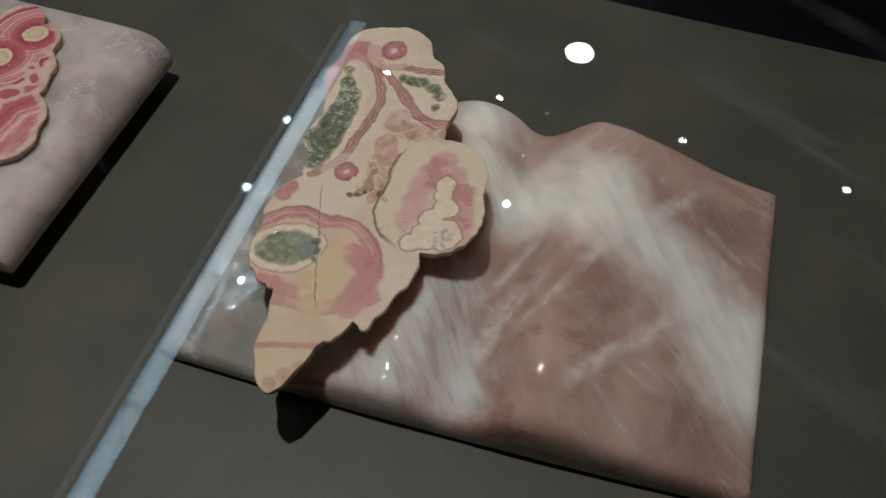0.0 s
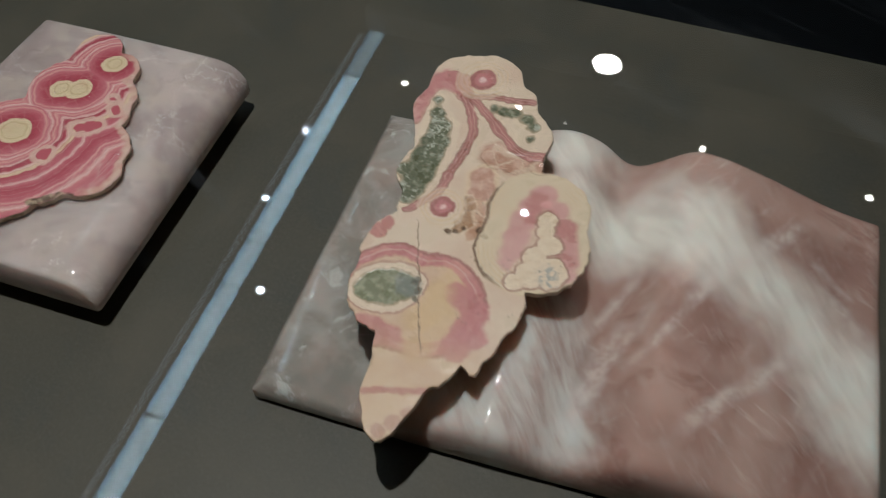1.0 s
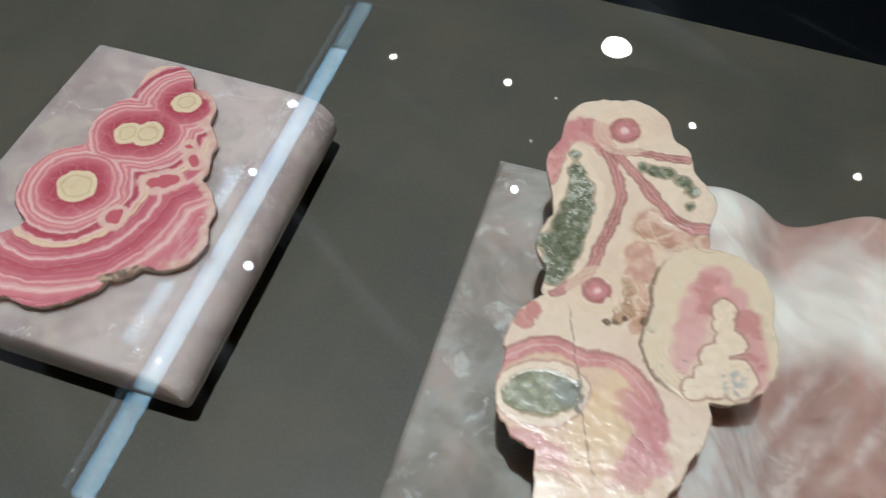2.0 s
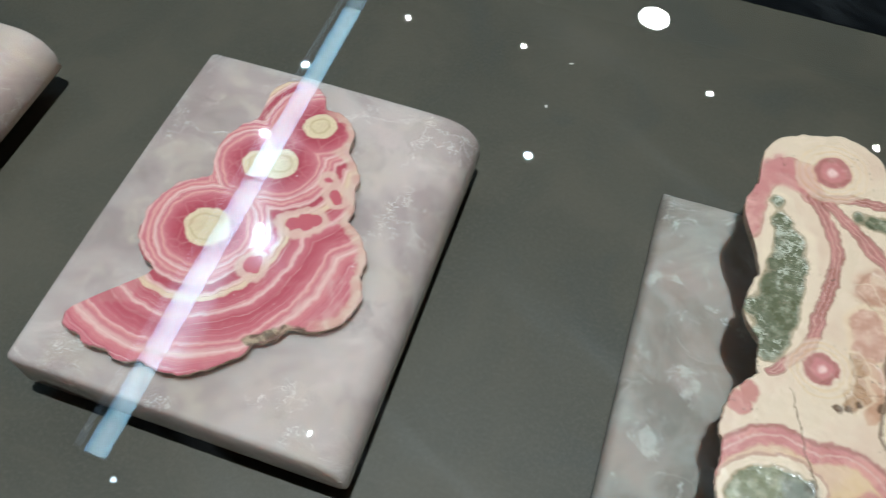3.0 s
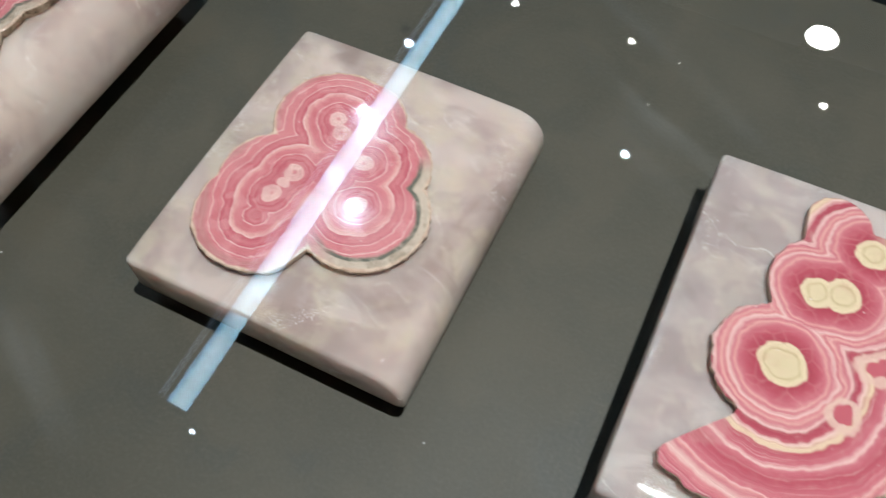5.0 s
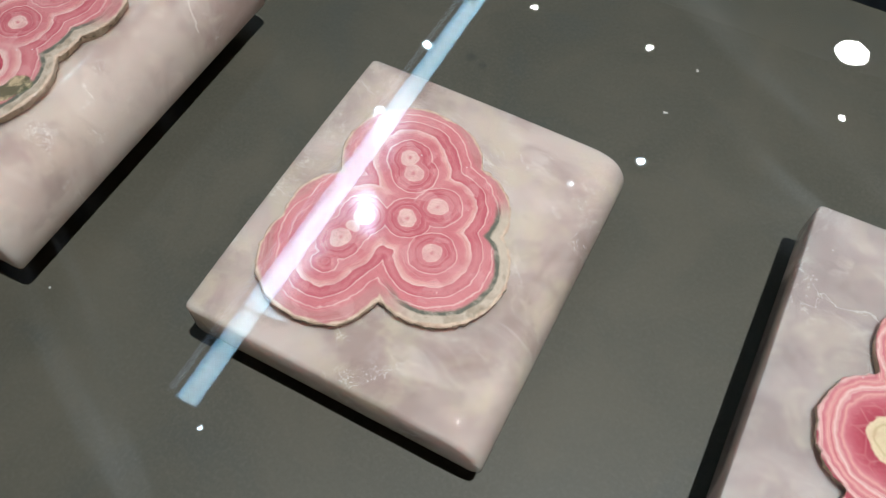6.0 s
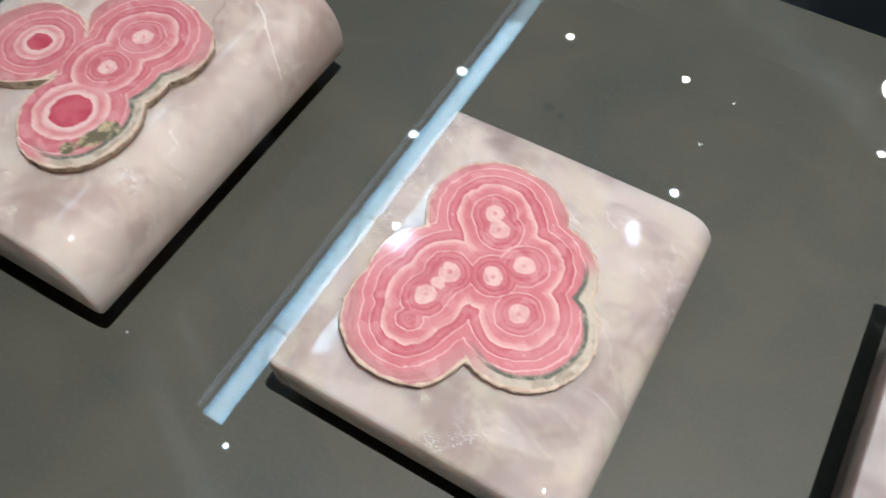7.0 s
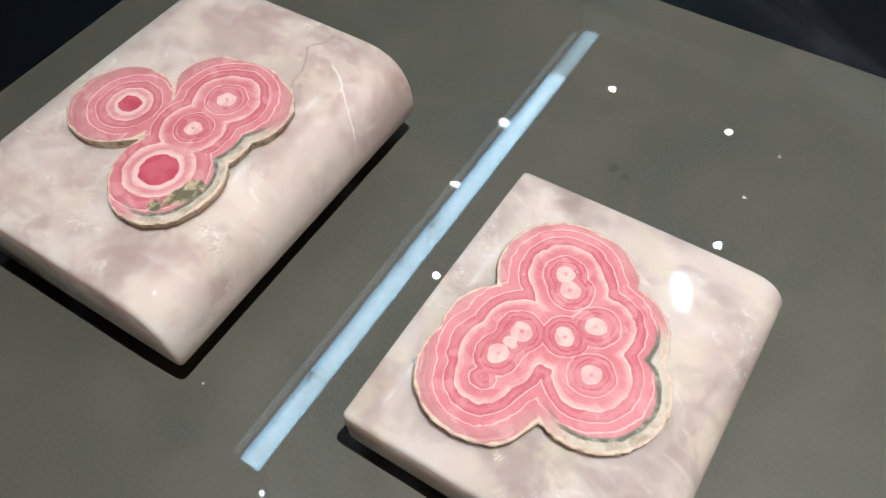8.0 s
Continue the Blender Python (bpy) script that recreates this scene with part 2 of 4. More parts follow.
        reach = math.hypot(b[0] - a[0], b[1] - a[1]) / 2
        fade = t.step(t.vec("DISTANCE", calm, (*mid, 0)), reach, reach * 0.45)
        strands = t.math("MULTIPLY_ADD", t.step(t.noise(120.0, 4.0, 0.7, at=t.vec("ADD", t.coord, (w * 900, 0, 0))), 0.38, 0.62), 0.65, 0.35)
        soft = t.math("MULTIPLY", t.math("MULTIPLY", t.step(t.streak(calm, a, b), w * 1.5, 0.0), strands), fade)
        c = t.mix(t.math("MULTIPLY", soft, amount * 1.25), c, (0.74, 0.66, 0.60))
    flaw = t.voronoi(26.0, "DISTANCE_TO_EDGE", at=plane_of(t, 0.03, 40.0))
    m = t.math("MULTIPLY", t.step(flaw, 0.012, 0.0), t.step(t.noise(17.0, 2.0), 0.55, 0.62))
    c = t.mix(t.math("MULTIPLY", m, 0.14), c, (0.80, 0.75, 0.68))
    frost = t.math("MULTIPLY", t.step(t.noise(60.0, 6.0, 0.68, warp=0.6), 0.56, 0.68), left)
    c = t.mix(t.math("MULTIPLY", frost, 0.6), c, (0.62, 0.61, 0.58))
    nrm = t.bump(fine, 0.05, 0.0008, t.bump(t.noise(14.0, 1.0, 0.4), 0.45, 0.006))
    return t.surface(c, 0.018, nrm, spec=0.6, sss=0.75, radius=(0.022, 0.015, 0.013))


CREAM, PALE, WHITE = (0.68, 0.50, 0.34), (0.66, 0.33, 0.30), (0.72, 0.475, 0.425)
ROSE, RED, DEEP = (0.56, 0.185, 0.200), (0.475, 0.115, 0.138), (0.36, 0.062, 0.086)
PINK, MOSS = (0.58, 0.20, 0.21), (0.105, 0.115, 0.065)


def mottled(t, c, at, amount=0.35):
    """Fine radial-looking speckle and faint cloudiness on polished stone."""
    n1, n2 = t.noise(330.0, 4.0, 0.7, at=at), t.noise(95.0, 4.0, 0.6, at=at)
    c = t.mix(t.math("MULTIPLY", t.step(n1, 0.5, 0.8), amount), c, (0.66, 0.36, 0.33))
    c = t.mix(t.math("MULTIPLY", t.step(n2, 0.5, 0.75), amount * 0.8), c, (0.40, 0.06, 0.09))
    # Tiny glints of the polished face, painted in as white specks.
    sparkle = t.math("MULTIPLY", t.step(t.voronoi(150.0, at=at), 0.085, 0.05), t.step(t.noise(33.0, 2.0, at=at), 0.53, 0.60))
    return t.mix(t.math("MULTIPLY", sparkle, 0.75), c, (0.80, 0.70, 0.66))


def banded_stone(name, eyes, lobes, origin, stops, grey_at, top, cores=(), patch=None):
    """Rhodochrosite: rings round stalactite eyes, a grey seam and a cream rind along the outline."""
    t = Tree(name)
    at = plane_of(t, 0.0034, 80.0, origin)
    frill = t.vec("SUBTRACT", t.noise(300.0, 2.0, 0.5, colour=True), (0.5, 0.5, 0.5))
    at = t.vec("ADD", at, t.vec("MULTIPLY", frill, (0.0016, 0.0016, 0)))
    level = t.field(at, eyes, 0.0012)
    fine = t.math("MULTIPLY_ADD", t.math("SUBTRACT", t.noise(210.0, 3.0, 0.6), 0.5), 0.0012, level)
    c = t.ramp(t.math("DIVIDE", fine, top), stops)
    c = t.mix(t.math("MULTIPLY", t.bands(fine, 800.0, 0.54, 0.64), 0.38), c, (0.72, 0.46, 0.42))
    c = t.mix(t.math("MULTIPLY", t.bands(fine, 620.0, 0.44, 0.36), 0.30), c, (0.40, 0.06, 0.09))
    c = mottled(t, c, t.coord, 0.36)
    flakes = t.nt.nodes.new("ShaderNodeTexVoronoi")
    t.link(t.vec("ADD", t.coord, t.vec("MULTIPLY", t.noise(120.0, 3.0, colour=True), (0.006, 0.006, 0))), flakes.inputs["Vector"])
    flakes.inputs["Scale"].default_value = 190.0
    tone = t.nt.nodes.new("ShaderNodeSeparateColor")
    t.link(flakes.outputs["Color"], tone.inputs[0])
    c = t.mix(t.math("MULTIPLY", t.step(tone.outputs[0], 0.6, 1.0), 0.22), c, (0.74, 0.46, 0.44))
    c = t.mix(t.math("MULTIPLY", t.step(tone.outputs[1], 0.6, 1.0), 0.22), c, (0.40, 0.07, 0.095))
    cloudy = t.noise(46.0, 4.0, 0.6)
    c = t.mix(t.math("MULTIPLY", t.step(cloudy, 0.48, 0.70), 0.30), c, (0.66, 0.34, 0.33))
    c = t.mix(t.math("MULTIPLY", t.step(cloudy, 0.50, 0.32), 0.26), c, (0.42, 0.085, 0.11))
    for x, y, r in cores:
        d = t.field(plane_of(t, 0.0042, 170.0, origin), ((x, y, r),))
        halo = t.math("MULTIPLY", t.step(d, -0.0003, 0.0003), t.step(d, 0.0042, 0.0012))
        c = t.mix(t.math("MULTIPLY", halo, 0.85), c, (0.72, 0.50, 0.45))
        c = t.mix(t.step(d, 0.0003, -0.0003), c, t.mix(t.step(t.noise(120.0, 3.0), 0.35, 0.7), (0.42, 0.06, 0.09), (0.50, 0.11, 0.135)))
    edge = t.field(plane_of(t, 0.0035, 120.0, origin), lobes)
    gx, gy, gr = grey_at
    side = t.step(t.vec("DISTANCE", at, (gx, gy, 0)), gr, gr * 0.7)
    inner = t.mix(t.step(t.noise(150.0, 4.0, 0.6), 0.46, 0.70), (0.135, 0.135, 0.105), (0.36, 0.31, 0.25))
    outer = t.mix(t.step(t.noise(120.0, 4.0, 0.6), 0.40, 0.66), (0.54, 0.44, 0.35), (0.34, 0.27, 0.20))
    seam = t.mix(t.step(edge, -0.0056, -0.0044), inner, outer)
    c = t.mix(t.math("MULTIPLY", t.step(edge, -0.0080, -0.0062), side), c, seam)
    rim = t.math("MULTIPLY_ADD", t.math("SUBTRACT", t.noise(90.0, 3.0, 0.6), 0.5), 0.0030, edge)
    c = t.mix(t.step(rim, -0.0018, -0.0006), c, t.mix(t.step(t.noise(260.0, 3.0, 0.7), 0.4, 0.7), (0.66, 0.50, 0.38), (0.50, 0.34, 0.25)))
    if patch:
        spot = t.field(plane_of(t, 0.008, 90.0, origin), patch, 0.008)
        c = t.mix(t.math("MULTIPLY", t.step(spot, 0.0012, -0.0004), 0.92), c, t.mix(t.step(t.noise(170.0, 4.0), 0.45, 0.68), MOSS, (0.50, 0.40, 0.24)))
    rough = t.math("MULTIPLY_ADD", t.noise(60.0, 3.0), 0.07, 0.045)
    return t.surface(c, rough, t.bump(t.noise(500.0, 3.0), 0.04, 0.0004, t.bump(t.noise(30.0, 2.0), 0.08, 0.002)), spec=0.6)


def rind():
    """Broken rough edge of a slice."""
    t = Tree("slice_rind")
    n = t.noise(140.0, 5.0, 0.65)
    c = t.ramp(n, ((0.26, (0.10, 0.08, 0.05)), (0.38, (0.36, 0.27, 0.17)), (0.54, (0.62, 0.49, 0.36)), (0.75, (0.58, 0.37, 0.30))))
    return t.surface(c, 0.55, t.bump(n, 0.9, 0.003), spec=0.4)


def cream_stone(origin):
    """The long slice: cream ground, moss-grey cores in cream walls with red-brown bands, pink eyes, ochre heart."""
    t = Tree("cream_banded_stone")
    at = plane_of(t, 0.0060, 70.0, origin)
    jag = t.vec("SUBTRACT", t.noise(330.0, 3.0, 0.6, colour=True), (0.5, 0.5, 0.5))
    at = t.vec("ADD", at, t.vec("MULTIPLY", jag, (0.0028, 0.0028, 0)))
    soft = t.vec("ADD", plane_of(t, 0.012, 48.0, origin), t.vec("MULTIPLY", jag, (0.004, 0.004, 0)))
    grain, cloud = t.noise(300.0, 4.0, 0.65), t.noise(42.0, 4.0, 0.6)
    band, rosy, green = (0.34, 0.135, 0.115), (0.49, 0.195, 0.185), (0.105, 0.11, 0.058)
    cream, peach, ochre = (0.68, 0.535, 0.395), (0.60, 0.40, 0.27), (0.62, 0.425, 0.235)
    c = t.mix(t.step(cloud, 0.42, 0.68), cream, (0.63, 0.46, 0.34))
    ripple = t.bands(t.field(soft, ((-0.135, 0.405, 0.0), (-0.150, 0.270, 0.0), (-0.085, 0.240, 0.0), (-0.118, 0.345, 0.0))), 700.0, 0.55, 0.66)
    c = t.mix(t.math("MULTIPLY", ripple, 0.32), c, (0.60, 0.40, 0.24))
    pit = t.math("MULTIPLY", t.step(t.voronoi(210.0), 0.14, 0.08), t.step(t.noise(38.0, 2.0), 0.52, 0.6))
    c = t.mix(t.math("MULTIPLY", pit, 0.45), c, (0.36, 0.24, 0.15))
    moss = t.mix(t.step(t.noise(190.0, 5.0, 0.7), 0.48, 0.70), green, (0.31, 0.31, 0.22))
    moss = t.mix(t.step(t.noise(75.0, 3.0, 0.6), 0.5, 0.7), moss, (0.09, 0.095, 0.05))
    moss = t.mix(t.math("MULTIPLY", t.step(t.voronoi(120.0, "DISTANCE_TO_EDGE", at=t.vec("ADD", soft, t.vec("MULTIPLY", jag, (0.012, 0.012, 0)))), 0.09, 0.03), t.step(cloud, 0.50, 0.6)), moss, (0.46, 0.46, 0.37))
    olive = t.mix(t.step(t.noise(210.0, 5.0, 0.7), 0.44, 0.68), (0.185, 0.185, 0.105), (0.33, 0.325, 0.21))
    wall = t.mix(t.step(t.noise(130.0, 3.0), 0.4, 0.7), cream, (0.72, 0.58, 0.42))

    def lay(c, f, lo, hi, col, amount=1.0, soften=0.0009):
        m = t.math("MULTIPLY", t.step(f, lo - soften, lo + soften), t.step(f, hi + soften, hi - soften))
        return t.mix(t.math("MULTIPLY", m, amount), c, col)

    # neck and throat between the cells
    throat = t.field(soft, ((-0.1136, 0.3338, 0.0085), (-0.1012, 0.3316, 0.0080), (-0.113, 0.2947, 0.0060), (-0.0876, 0.332, 0.0050)), 0.006)
    c = lay(c, throat, -0.1, 0.002, t.mix(t.step(t.noise(120.0, 5.0, 0.7), 0.4, 0.65), (0.44, 0.23, 0.155), (0.60, 0.39, 0.29)), 0.92, 0.003)
    oval = t.field(at, ((-0.1168, 0.3176, 0.0082), (-0.114, 0.3087, 0.0086)), 0.004)
    c = lay(c, oval, -0.1, 0.0, t.mix(t.step(t.noise(150.0, 5.0, 0.7), 0.4, 0.65), (0.48, 0.265, 0.19), (0.61, 0.395, 0.30)))
    c = lay(c, oval, -0.0012, 0.0010, (0.70, 0.53, 0.36), 0.8)
    stem = t.trail(soft, ((-0.1135, 0.299), (-0.1120, 0.288), (-0.1105, 0.279)))
    c = lay(c, stem, -0.1, 0.0042, t.mix(t.step(cloud, 0.4, 0.65), (0.46, 0.25, 0.155), (0.58, 0.37, 0.25)), 0.9, 0.0010)
    net = t.math("MULTIPLY", t.step(t.voronoi(95.0, "DISTANCE_TO_EDGE", at=soft), 0.07, 0.02), t.step(throat, 0.004, 0.0))
    c = t.mix(t.math("MULTIPLY", net, 0.55), c, (0.70, 0.55, 0.40))
    hollow = t.field(soft, ((-0.1202, 0.2839, 0.0032), (-0.1164, 0.2889, 0.0029), (-0.1164, 0.2956, 0.0022), (-0.1193, 0.3007, 0.0015),), 0.003)
    crevice = t.field(at, ((-0.1247, 0.2783, 0.0018), (-0.1206, 0.2792, 0.0014), (-0.1169, 0.2824, 0.0011), (-0.1089, 0.2830, 0.0021), (-0.1048, 0.2801, 0.0018),), 0.0015)
    c = lay(c, hollow, -0.1, 0.0008, (0.38, 0.22, 0.12), 0.85, 0.0012)
    c = lay(c, hollow, 0.0014, 0.0022, (0.72, 0.57, 0.40), 0.6, 0.0006)
    c = lay(c, crevice, -0.1, 0.0003, (0.13, 0.075, 0.045), 0.9, 0.0007)
    # round cell at the foot
    ring = t.field(at, ((-0.143, 0.234, 0.0285), (-0.122, 0.234, 0.0285)), 0.004)
    c = lay(c, ring, -0.1, 0.0, t.mix(t.step(cloud, 0.4, 0.6), peach, ochre), 0.85, 0.003)
    c = lay(c, ring, -0.0060, 0.0012, t.mix(t.step(t.noise(110.0, 3.0), 0.4, 0.6), rosy, (0.58, 0.27, 0.23)), 0.95)
    c = lay(c, ring, -0.0030, -0.0022, (0.62, 0.40, 0.33), 0.8, 0.0005)
    c = lay(c, ring, 0.0004, 0.0022, band, 0.9)
    lower = t.field(soft, ((-0.1484, 0.2125, 0.0075), (-0.1332, 0.2134, 0.0055), (-0.108, 0.243, 0.0060), (-0.096, 0.2353, 0.0075), (-0.1009, 0.2142, 0.0070), (-0.093, 0.222, 0.0070), (-0.098, 0.224, 0.0065), (-0.141, 0.2125, 0.0060), (-0.102, 0.240, 0.0055)), 0.008)
    c = lay(c, lower, -0.1, 0.0, rosy, 0.9, 0.0015)
    c = lay(c, t.field(soft, ((-0.1216, 0.227, 0.0085), (-0.118, 0.240, 0.0075), (-0.1167, 0.2091, 0.0075))), -0.1, 0.001, ochre, 0.75, 0.004)
    core = t.field(at, ((-0.1535, 0.2353, 0.0070), (-0.1479, 0.2377, 0.0100), (-0.1422, 0.2387, 0.0100), (-0.1374, 0.2405, 0.0080),), 0.004)
    c = lay(c, core, -0.1, 0.0048, wall)
    c = lay(c, core, 0.0040, 0.0052, (0.40, 0.21, 0.16), 0.7, 0.0004)
    c = lay(c, core, -0.1, 0.0, olive)
    c = lay(c, core, -0.0002, 0.0009, (0.30, 0.22, 0.13), 0.6, 0.0004)
    c = lay(c, t.field(soft, ((-0.1352, 0.2420, 0.0062), (-0.1315, 0.2380, 0.0034)), 0.003), -0.1, 0.0, t.mix(t.step(cloud, 0.4, 0.6), (0.20, 0.21, 0.18), (0.46, 0.46, 0.42)), 0.8, 0.002)
    c = lay(c, t.field(soft, ((-0.1325, 0.2465, 0.0016), (-0.1297, 0.2405, 0.0020), (-0.1284, 0.2345, 0.0015))), -0.1, 0.0006, (0.09, 0.085, 0.06), 0.75, 0.0010)
    # long cell in the head
    tall = t.field(at, ((-0.1575, 0.3667, 0.0028), (-0.1550, 0.3567, 0.0043), (-0.1501, 0.3473, 0.0066), (-0.1494, 0.3360, 0.0078), (-0.1507, 0.3240, 0.0089), (-0.1516, 0.3128, 0.0086), (-0.1522, 0.3025, 0.0070), (-0.1524, 0.2967, 0.0052), (-0.1625, 0.3128, 0.0038),), 0.007)
    c = lay(c, tall, -0.1, 0.0044, wall)
    hood = t.trail(at, ((-0.1675, 0.350), (-0.167, 0.366), (-0.1635, 0.380), (-0.157, 0.3875), (-0.149, 0.386), (-0.143, 0.3745)))
    c = lay(c, hood, -0.1, 0.0042, t.mix(t.step(t.noise(140.0, 3.0), 0.4, 0.65), rosy, (0.60, 0.30, 0.26)), 0.92, 0.0012)
    c = lay(c, hood, 0.0040, 0.0050, (0.40, 0.17, 0.14), 0.7, 0.0004)
    hem = t.trail(at, ((-0.143, 0.3745), (-0.136, 0.3625), (-0.1315, 0.3485), (-0.1315, 0.3335), (-0.1345, 0.3135), (-0.1385, 0.2985), (-0.149, 0.2870)))
    c = lay(c, hem, -0.1, 0.0026, t.mix(t.step(cloud, 0.45, 0.6), band, (0.44, 0.175, 0.155)), 0.95, 0.0006)
    c = lay(c, hem, 0.0008, 0.0014, (0.60, 0.34, 0.29), 0.75, 0.0003)
    c = lay(c, hem, 0.0024, 0.0031, (0.25, 0.10, 0.08), 0.65, 0.0003)
    c = lay(c, t.field(at, ((-0.1565, 0.3815, 0.0024),)), -0.1, 0.0, (0.70, 0.50, 0.40), 0.9)
    c = lay(c, tall, -0.0002, 0.0009, (0.30, 0.22, 0.13), 0.7, 0.0004)
    c = lay(c, tall, -0.1, 0.0, moss)
    c = lay(c, t.field(soft, ((-0.160, 0.385, 0.008), (-0.150, 0.383, 0.0065), (-0.167, 0.373, 0.005)), 0.008), -0.1, 0.0, rosy, 0.85, 0.002)
    # cell beside the neck
    wing = t.field(at, ((-0.1230, 0.3682, 0.0023), (-0.1170, 0.3668, 0.0032), (-0.1114, 0.3668, 0.0037), (-0.1032, 0.3634, 0.0035), (-0.0980, 0.3592, 0.0031), (-0.0981, 0.3506, 0.0020),), 0.004)
    c = lay(c, wing, -0.1, 0.0100, wall)
    for points, w in (((-0.138, 0.3735), (-0.126, 0.3775), (-0.117, 0.3768), (-0.103, 0.3780)), 0.0022), (((-0.137, 0.3725), (-0.126, 0.3625), (-0.116, 0.3525), (-0.105, 0.3420), (-0.094, 0.3375), (-0.080, 0.3415)), 0.0027):
        seam = t.trail(at, points)
        c = lay(c, seam, -0.1, w, t.mix(t.step(cloud, 0.45, 0.6), band, (0.44, 0.175, 0.155)), 0.95, 0.0006)
        c = lay(c, seam, 0.0006, 0.0012, (0.60, 0.34, 0.29), 0.7, 0.0003)
        c = lay(c, seam, w - 0.0002, w + 0.0005, (0.25, 0.10, 0.08), 0.65, 0.0003)
    c = lay(c, wing, -0.0002, 0.0009, (0.30, 0.22, 0.13), 0.7, 0.0004)
    c = lay(c, wing, -0.1, 0.0, moss)
    # pink cell with a knobbly white middle
    white = t.field(at, ((-0.0753, 0.2975, 0.0054), (-0.0743, 0.2908, 0.0047), (-0.0705, 0.2827, 0.0062), (-0.0758, 0.2742, 0.0061), (-0.0757, 0.2633, 0.0071), (-0.0668, 0.2662, 0.0084), (-0.0825, 0.2573, 0.0048), (-0.0614, 0.2679, 0.0036),))
    shell = t.field(at, ((-0.081, 0.302, 0.0265), (-0.079, 0.280, 0.0290)))
    rows = t.math("SINE", t.math("MULTIPLY", shell, 2600.0))
    c = lay(c, shell, -0.020, 0.001, t.mix(t.math("MULTIPLY", t.step(rows, 0.2, 0.9), t.step(cloud, 0.45, 0.62)), (0.66, 0.535, 0.37), (0.64, 0.47, 0.29)), 0.85)
    pinks = t.field(at, ((-0.0809, 0.3127, 0.0070), (-0.0856, 0.3056, 0.0066), (-0.0876, 0.2944, 0.0068), (-0.0879, 0.2840, 0.0064), (-0.0880, 0.2739, 0.0056), (-0.0890, 0.2669, 0.0038), (-0.0720, 0.3055, 0.0058), (-0.0665, 0.2955, 0.0062), (-0.0632, 0.2850, 0.0060), (-0.0594, 0.2745, 0.0048), (-0.0574, 0.2672, 0.0038), (-0.0648, 0.2900, 0.0060), (-0.0612, 0.2798, 0.0054),), 0.004)
    gap = t.math("MULTIPLY", t.math("MULTIPLY", t.step(shell, -0.0012, 0.0002), t.step(shell, 0.0016, 0.0004)), t.step(t.vec("DISTANCE", soft, (-0.098, 0.285, 0)), 0.036, 0.026))
    c = t.mix(t.math("MULTIPLY", gap, 0.85), c, (0.16, 0.085, 0.055))
    c = lay(c, pinks, -0.1, 0.0006, t.mix(t.step(cloud, 0.36, 0.60), rosy, (0.60, 0.33, 0.30)), 0.9, 0.0018)
    c = lay(c, t.field(at, ((-0.0788, 0.3079, 0.0030),)), -0.1, 0.0, PALE)
    c = lay(c, white, -0.1, 0.0008, t.mix(t.step(grain, 0.4, 0.7), (0.74, 0.60, 0.44), (0.66, 0.50, 0.34)))
    c = lay(c, white, 0.0002, 0.0015, (0.34, 0.17, 0.13), 0.8, 0.0005)
    c = lay(c, t.field(soft, ((-0.0661, 0.264, 0.0065),)), -0.1, 0.0, t.mix(t.step(grain, 0.45, 0.6), wall, (0.33, 0.34, 0.32)), 0.85, 0.002)
    # eyes
    for x, y, r in ((-0.1367, 0.3893, 0.0080), (-0.1315, 0.2929, 0.0066)):
        eye = t.field(at, ((x, y, 0.0),))
        halo = t.math("SINE", t.math("MULTIPLY", eye, 2300.0))
        c = lay(c, eye, r, r * 2.1, t.mix(t.step(halo, 0.1, 0.9), cream, (0.66, 0.47, 0.28)), 0.55)
        c = lay(c, eye, -0.1, r, rosy)
        c = lay(c, eye, r * 0.66, r, band, 0.8)
        c = lay(c, eye, -0.1, r * 0.27, WHITE)
    c = lay(c, t.field(at, ((-0.160, 0.2705, 0.0048), (-0.1569, 0.276, 0.0043))), -0.1, 0.0, (0.46, 0.17, 0.15), 0.85)
    c = lay(c, t.field(at, ((-0.1400, 0.1985, 0.0032), (-0.1397, 0.1960, 0.0032))), -0.1, 0.0, moss)
    # foot: red-brown band and a darker toe
    xyz = t.nt.nodes.new("ShaderNodeSeparateXYZ")
    t.link(at, xyz.inputs[0])
    foot = t.math("ABSOLUTE", t.math("SUBTRACT", xyz.outputs["Y"], t.math("MULTIPLY_ADD", xyz.outputs["X"], 0.24, 0.2145)))
    c = t.mix(t.math("MULTIPLY", t.step(xyz.outputs["Y"], 0.226, 0.192), 0.75), c, t.mix(t.step(cloud, 0.4, 0.65), (0.60, 0.42, 0.26), (0.55, 0.36, 0.22)))
    c = lay(c, foot, -0.1, 0.0015, (0.45, 0.20, 0.16), 0.85)
    c = lay(c, t.field(at, ((-0.1173, 0.1711, 0.0042), (-0.1222, 0.1653, 0.0036), (-0.113, 0.177, 0.003))), -0.1, 0.0, (0.46, 0.27, 0.19), 0.85)
    # hairline split and pores
    split = t.math("ABSOLUTE", t.math("ADD", t.math("MULTIPLY_ADD", xyz.outputs["Y"], 0.354, xyz.outputs["X"]), 0.0428))
    m = t.math("MULTIPLY", t.step(split, 0.0005, 0.0002), t.math("MULTIPLY", t.step(xyz.outputs["Y"], 0.205, 0.212), t.step(xyz.outputs["Y"], 0.284, 0.276)))
    c = t.mix(t.math("MULTIPLY", m, 0.75), c, (0.16, 0.10, 0.06))
    pores = t.math("MULTIPLY", t.step(t.voronoi(330.0), 0.17, 0.10), t.step(t.noise(55.0, 2.0), 0.56, 0.62))
    c = t.mix(t.math("MULTIPLY", pores, 0.8), c, (0.17, 0.13, 0.10))
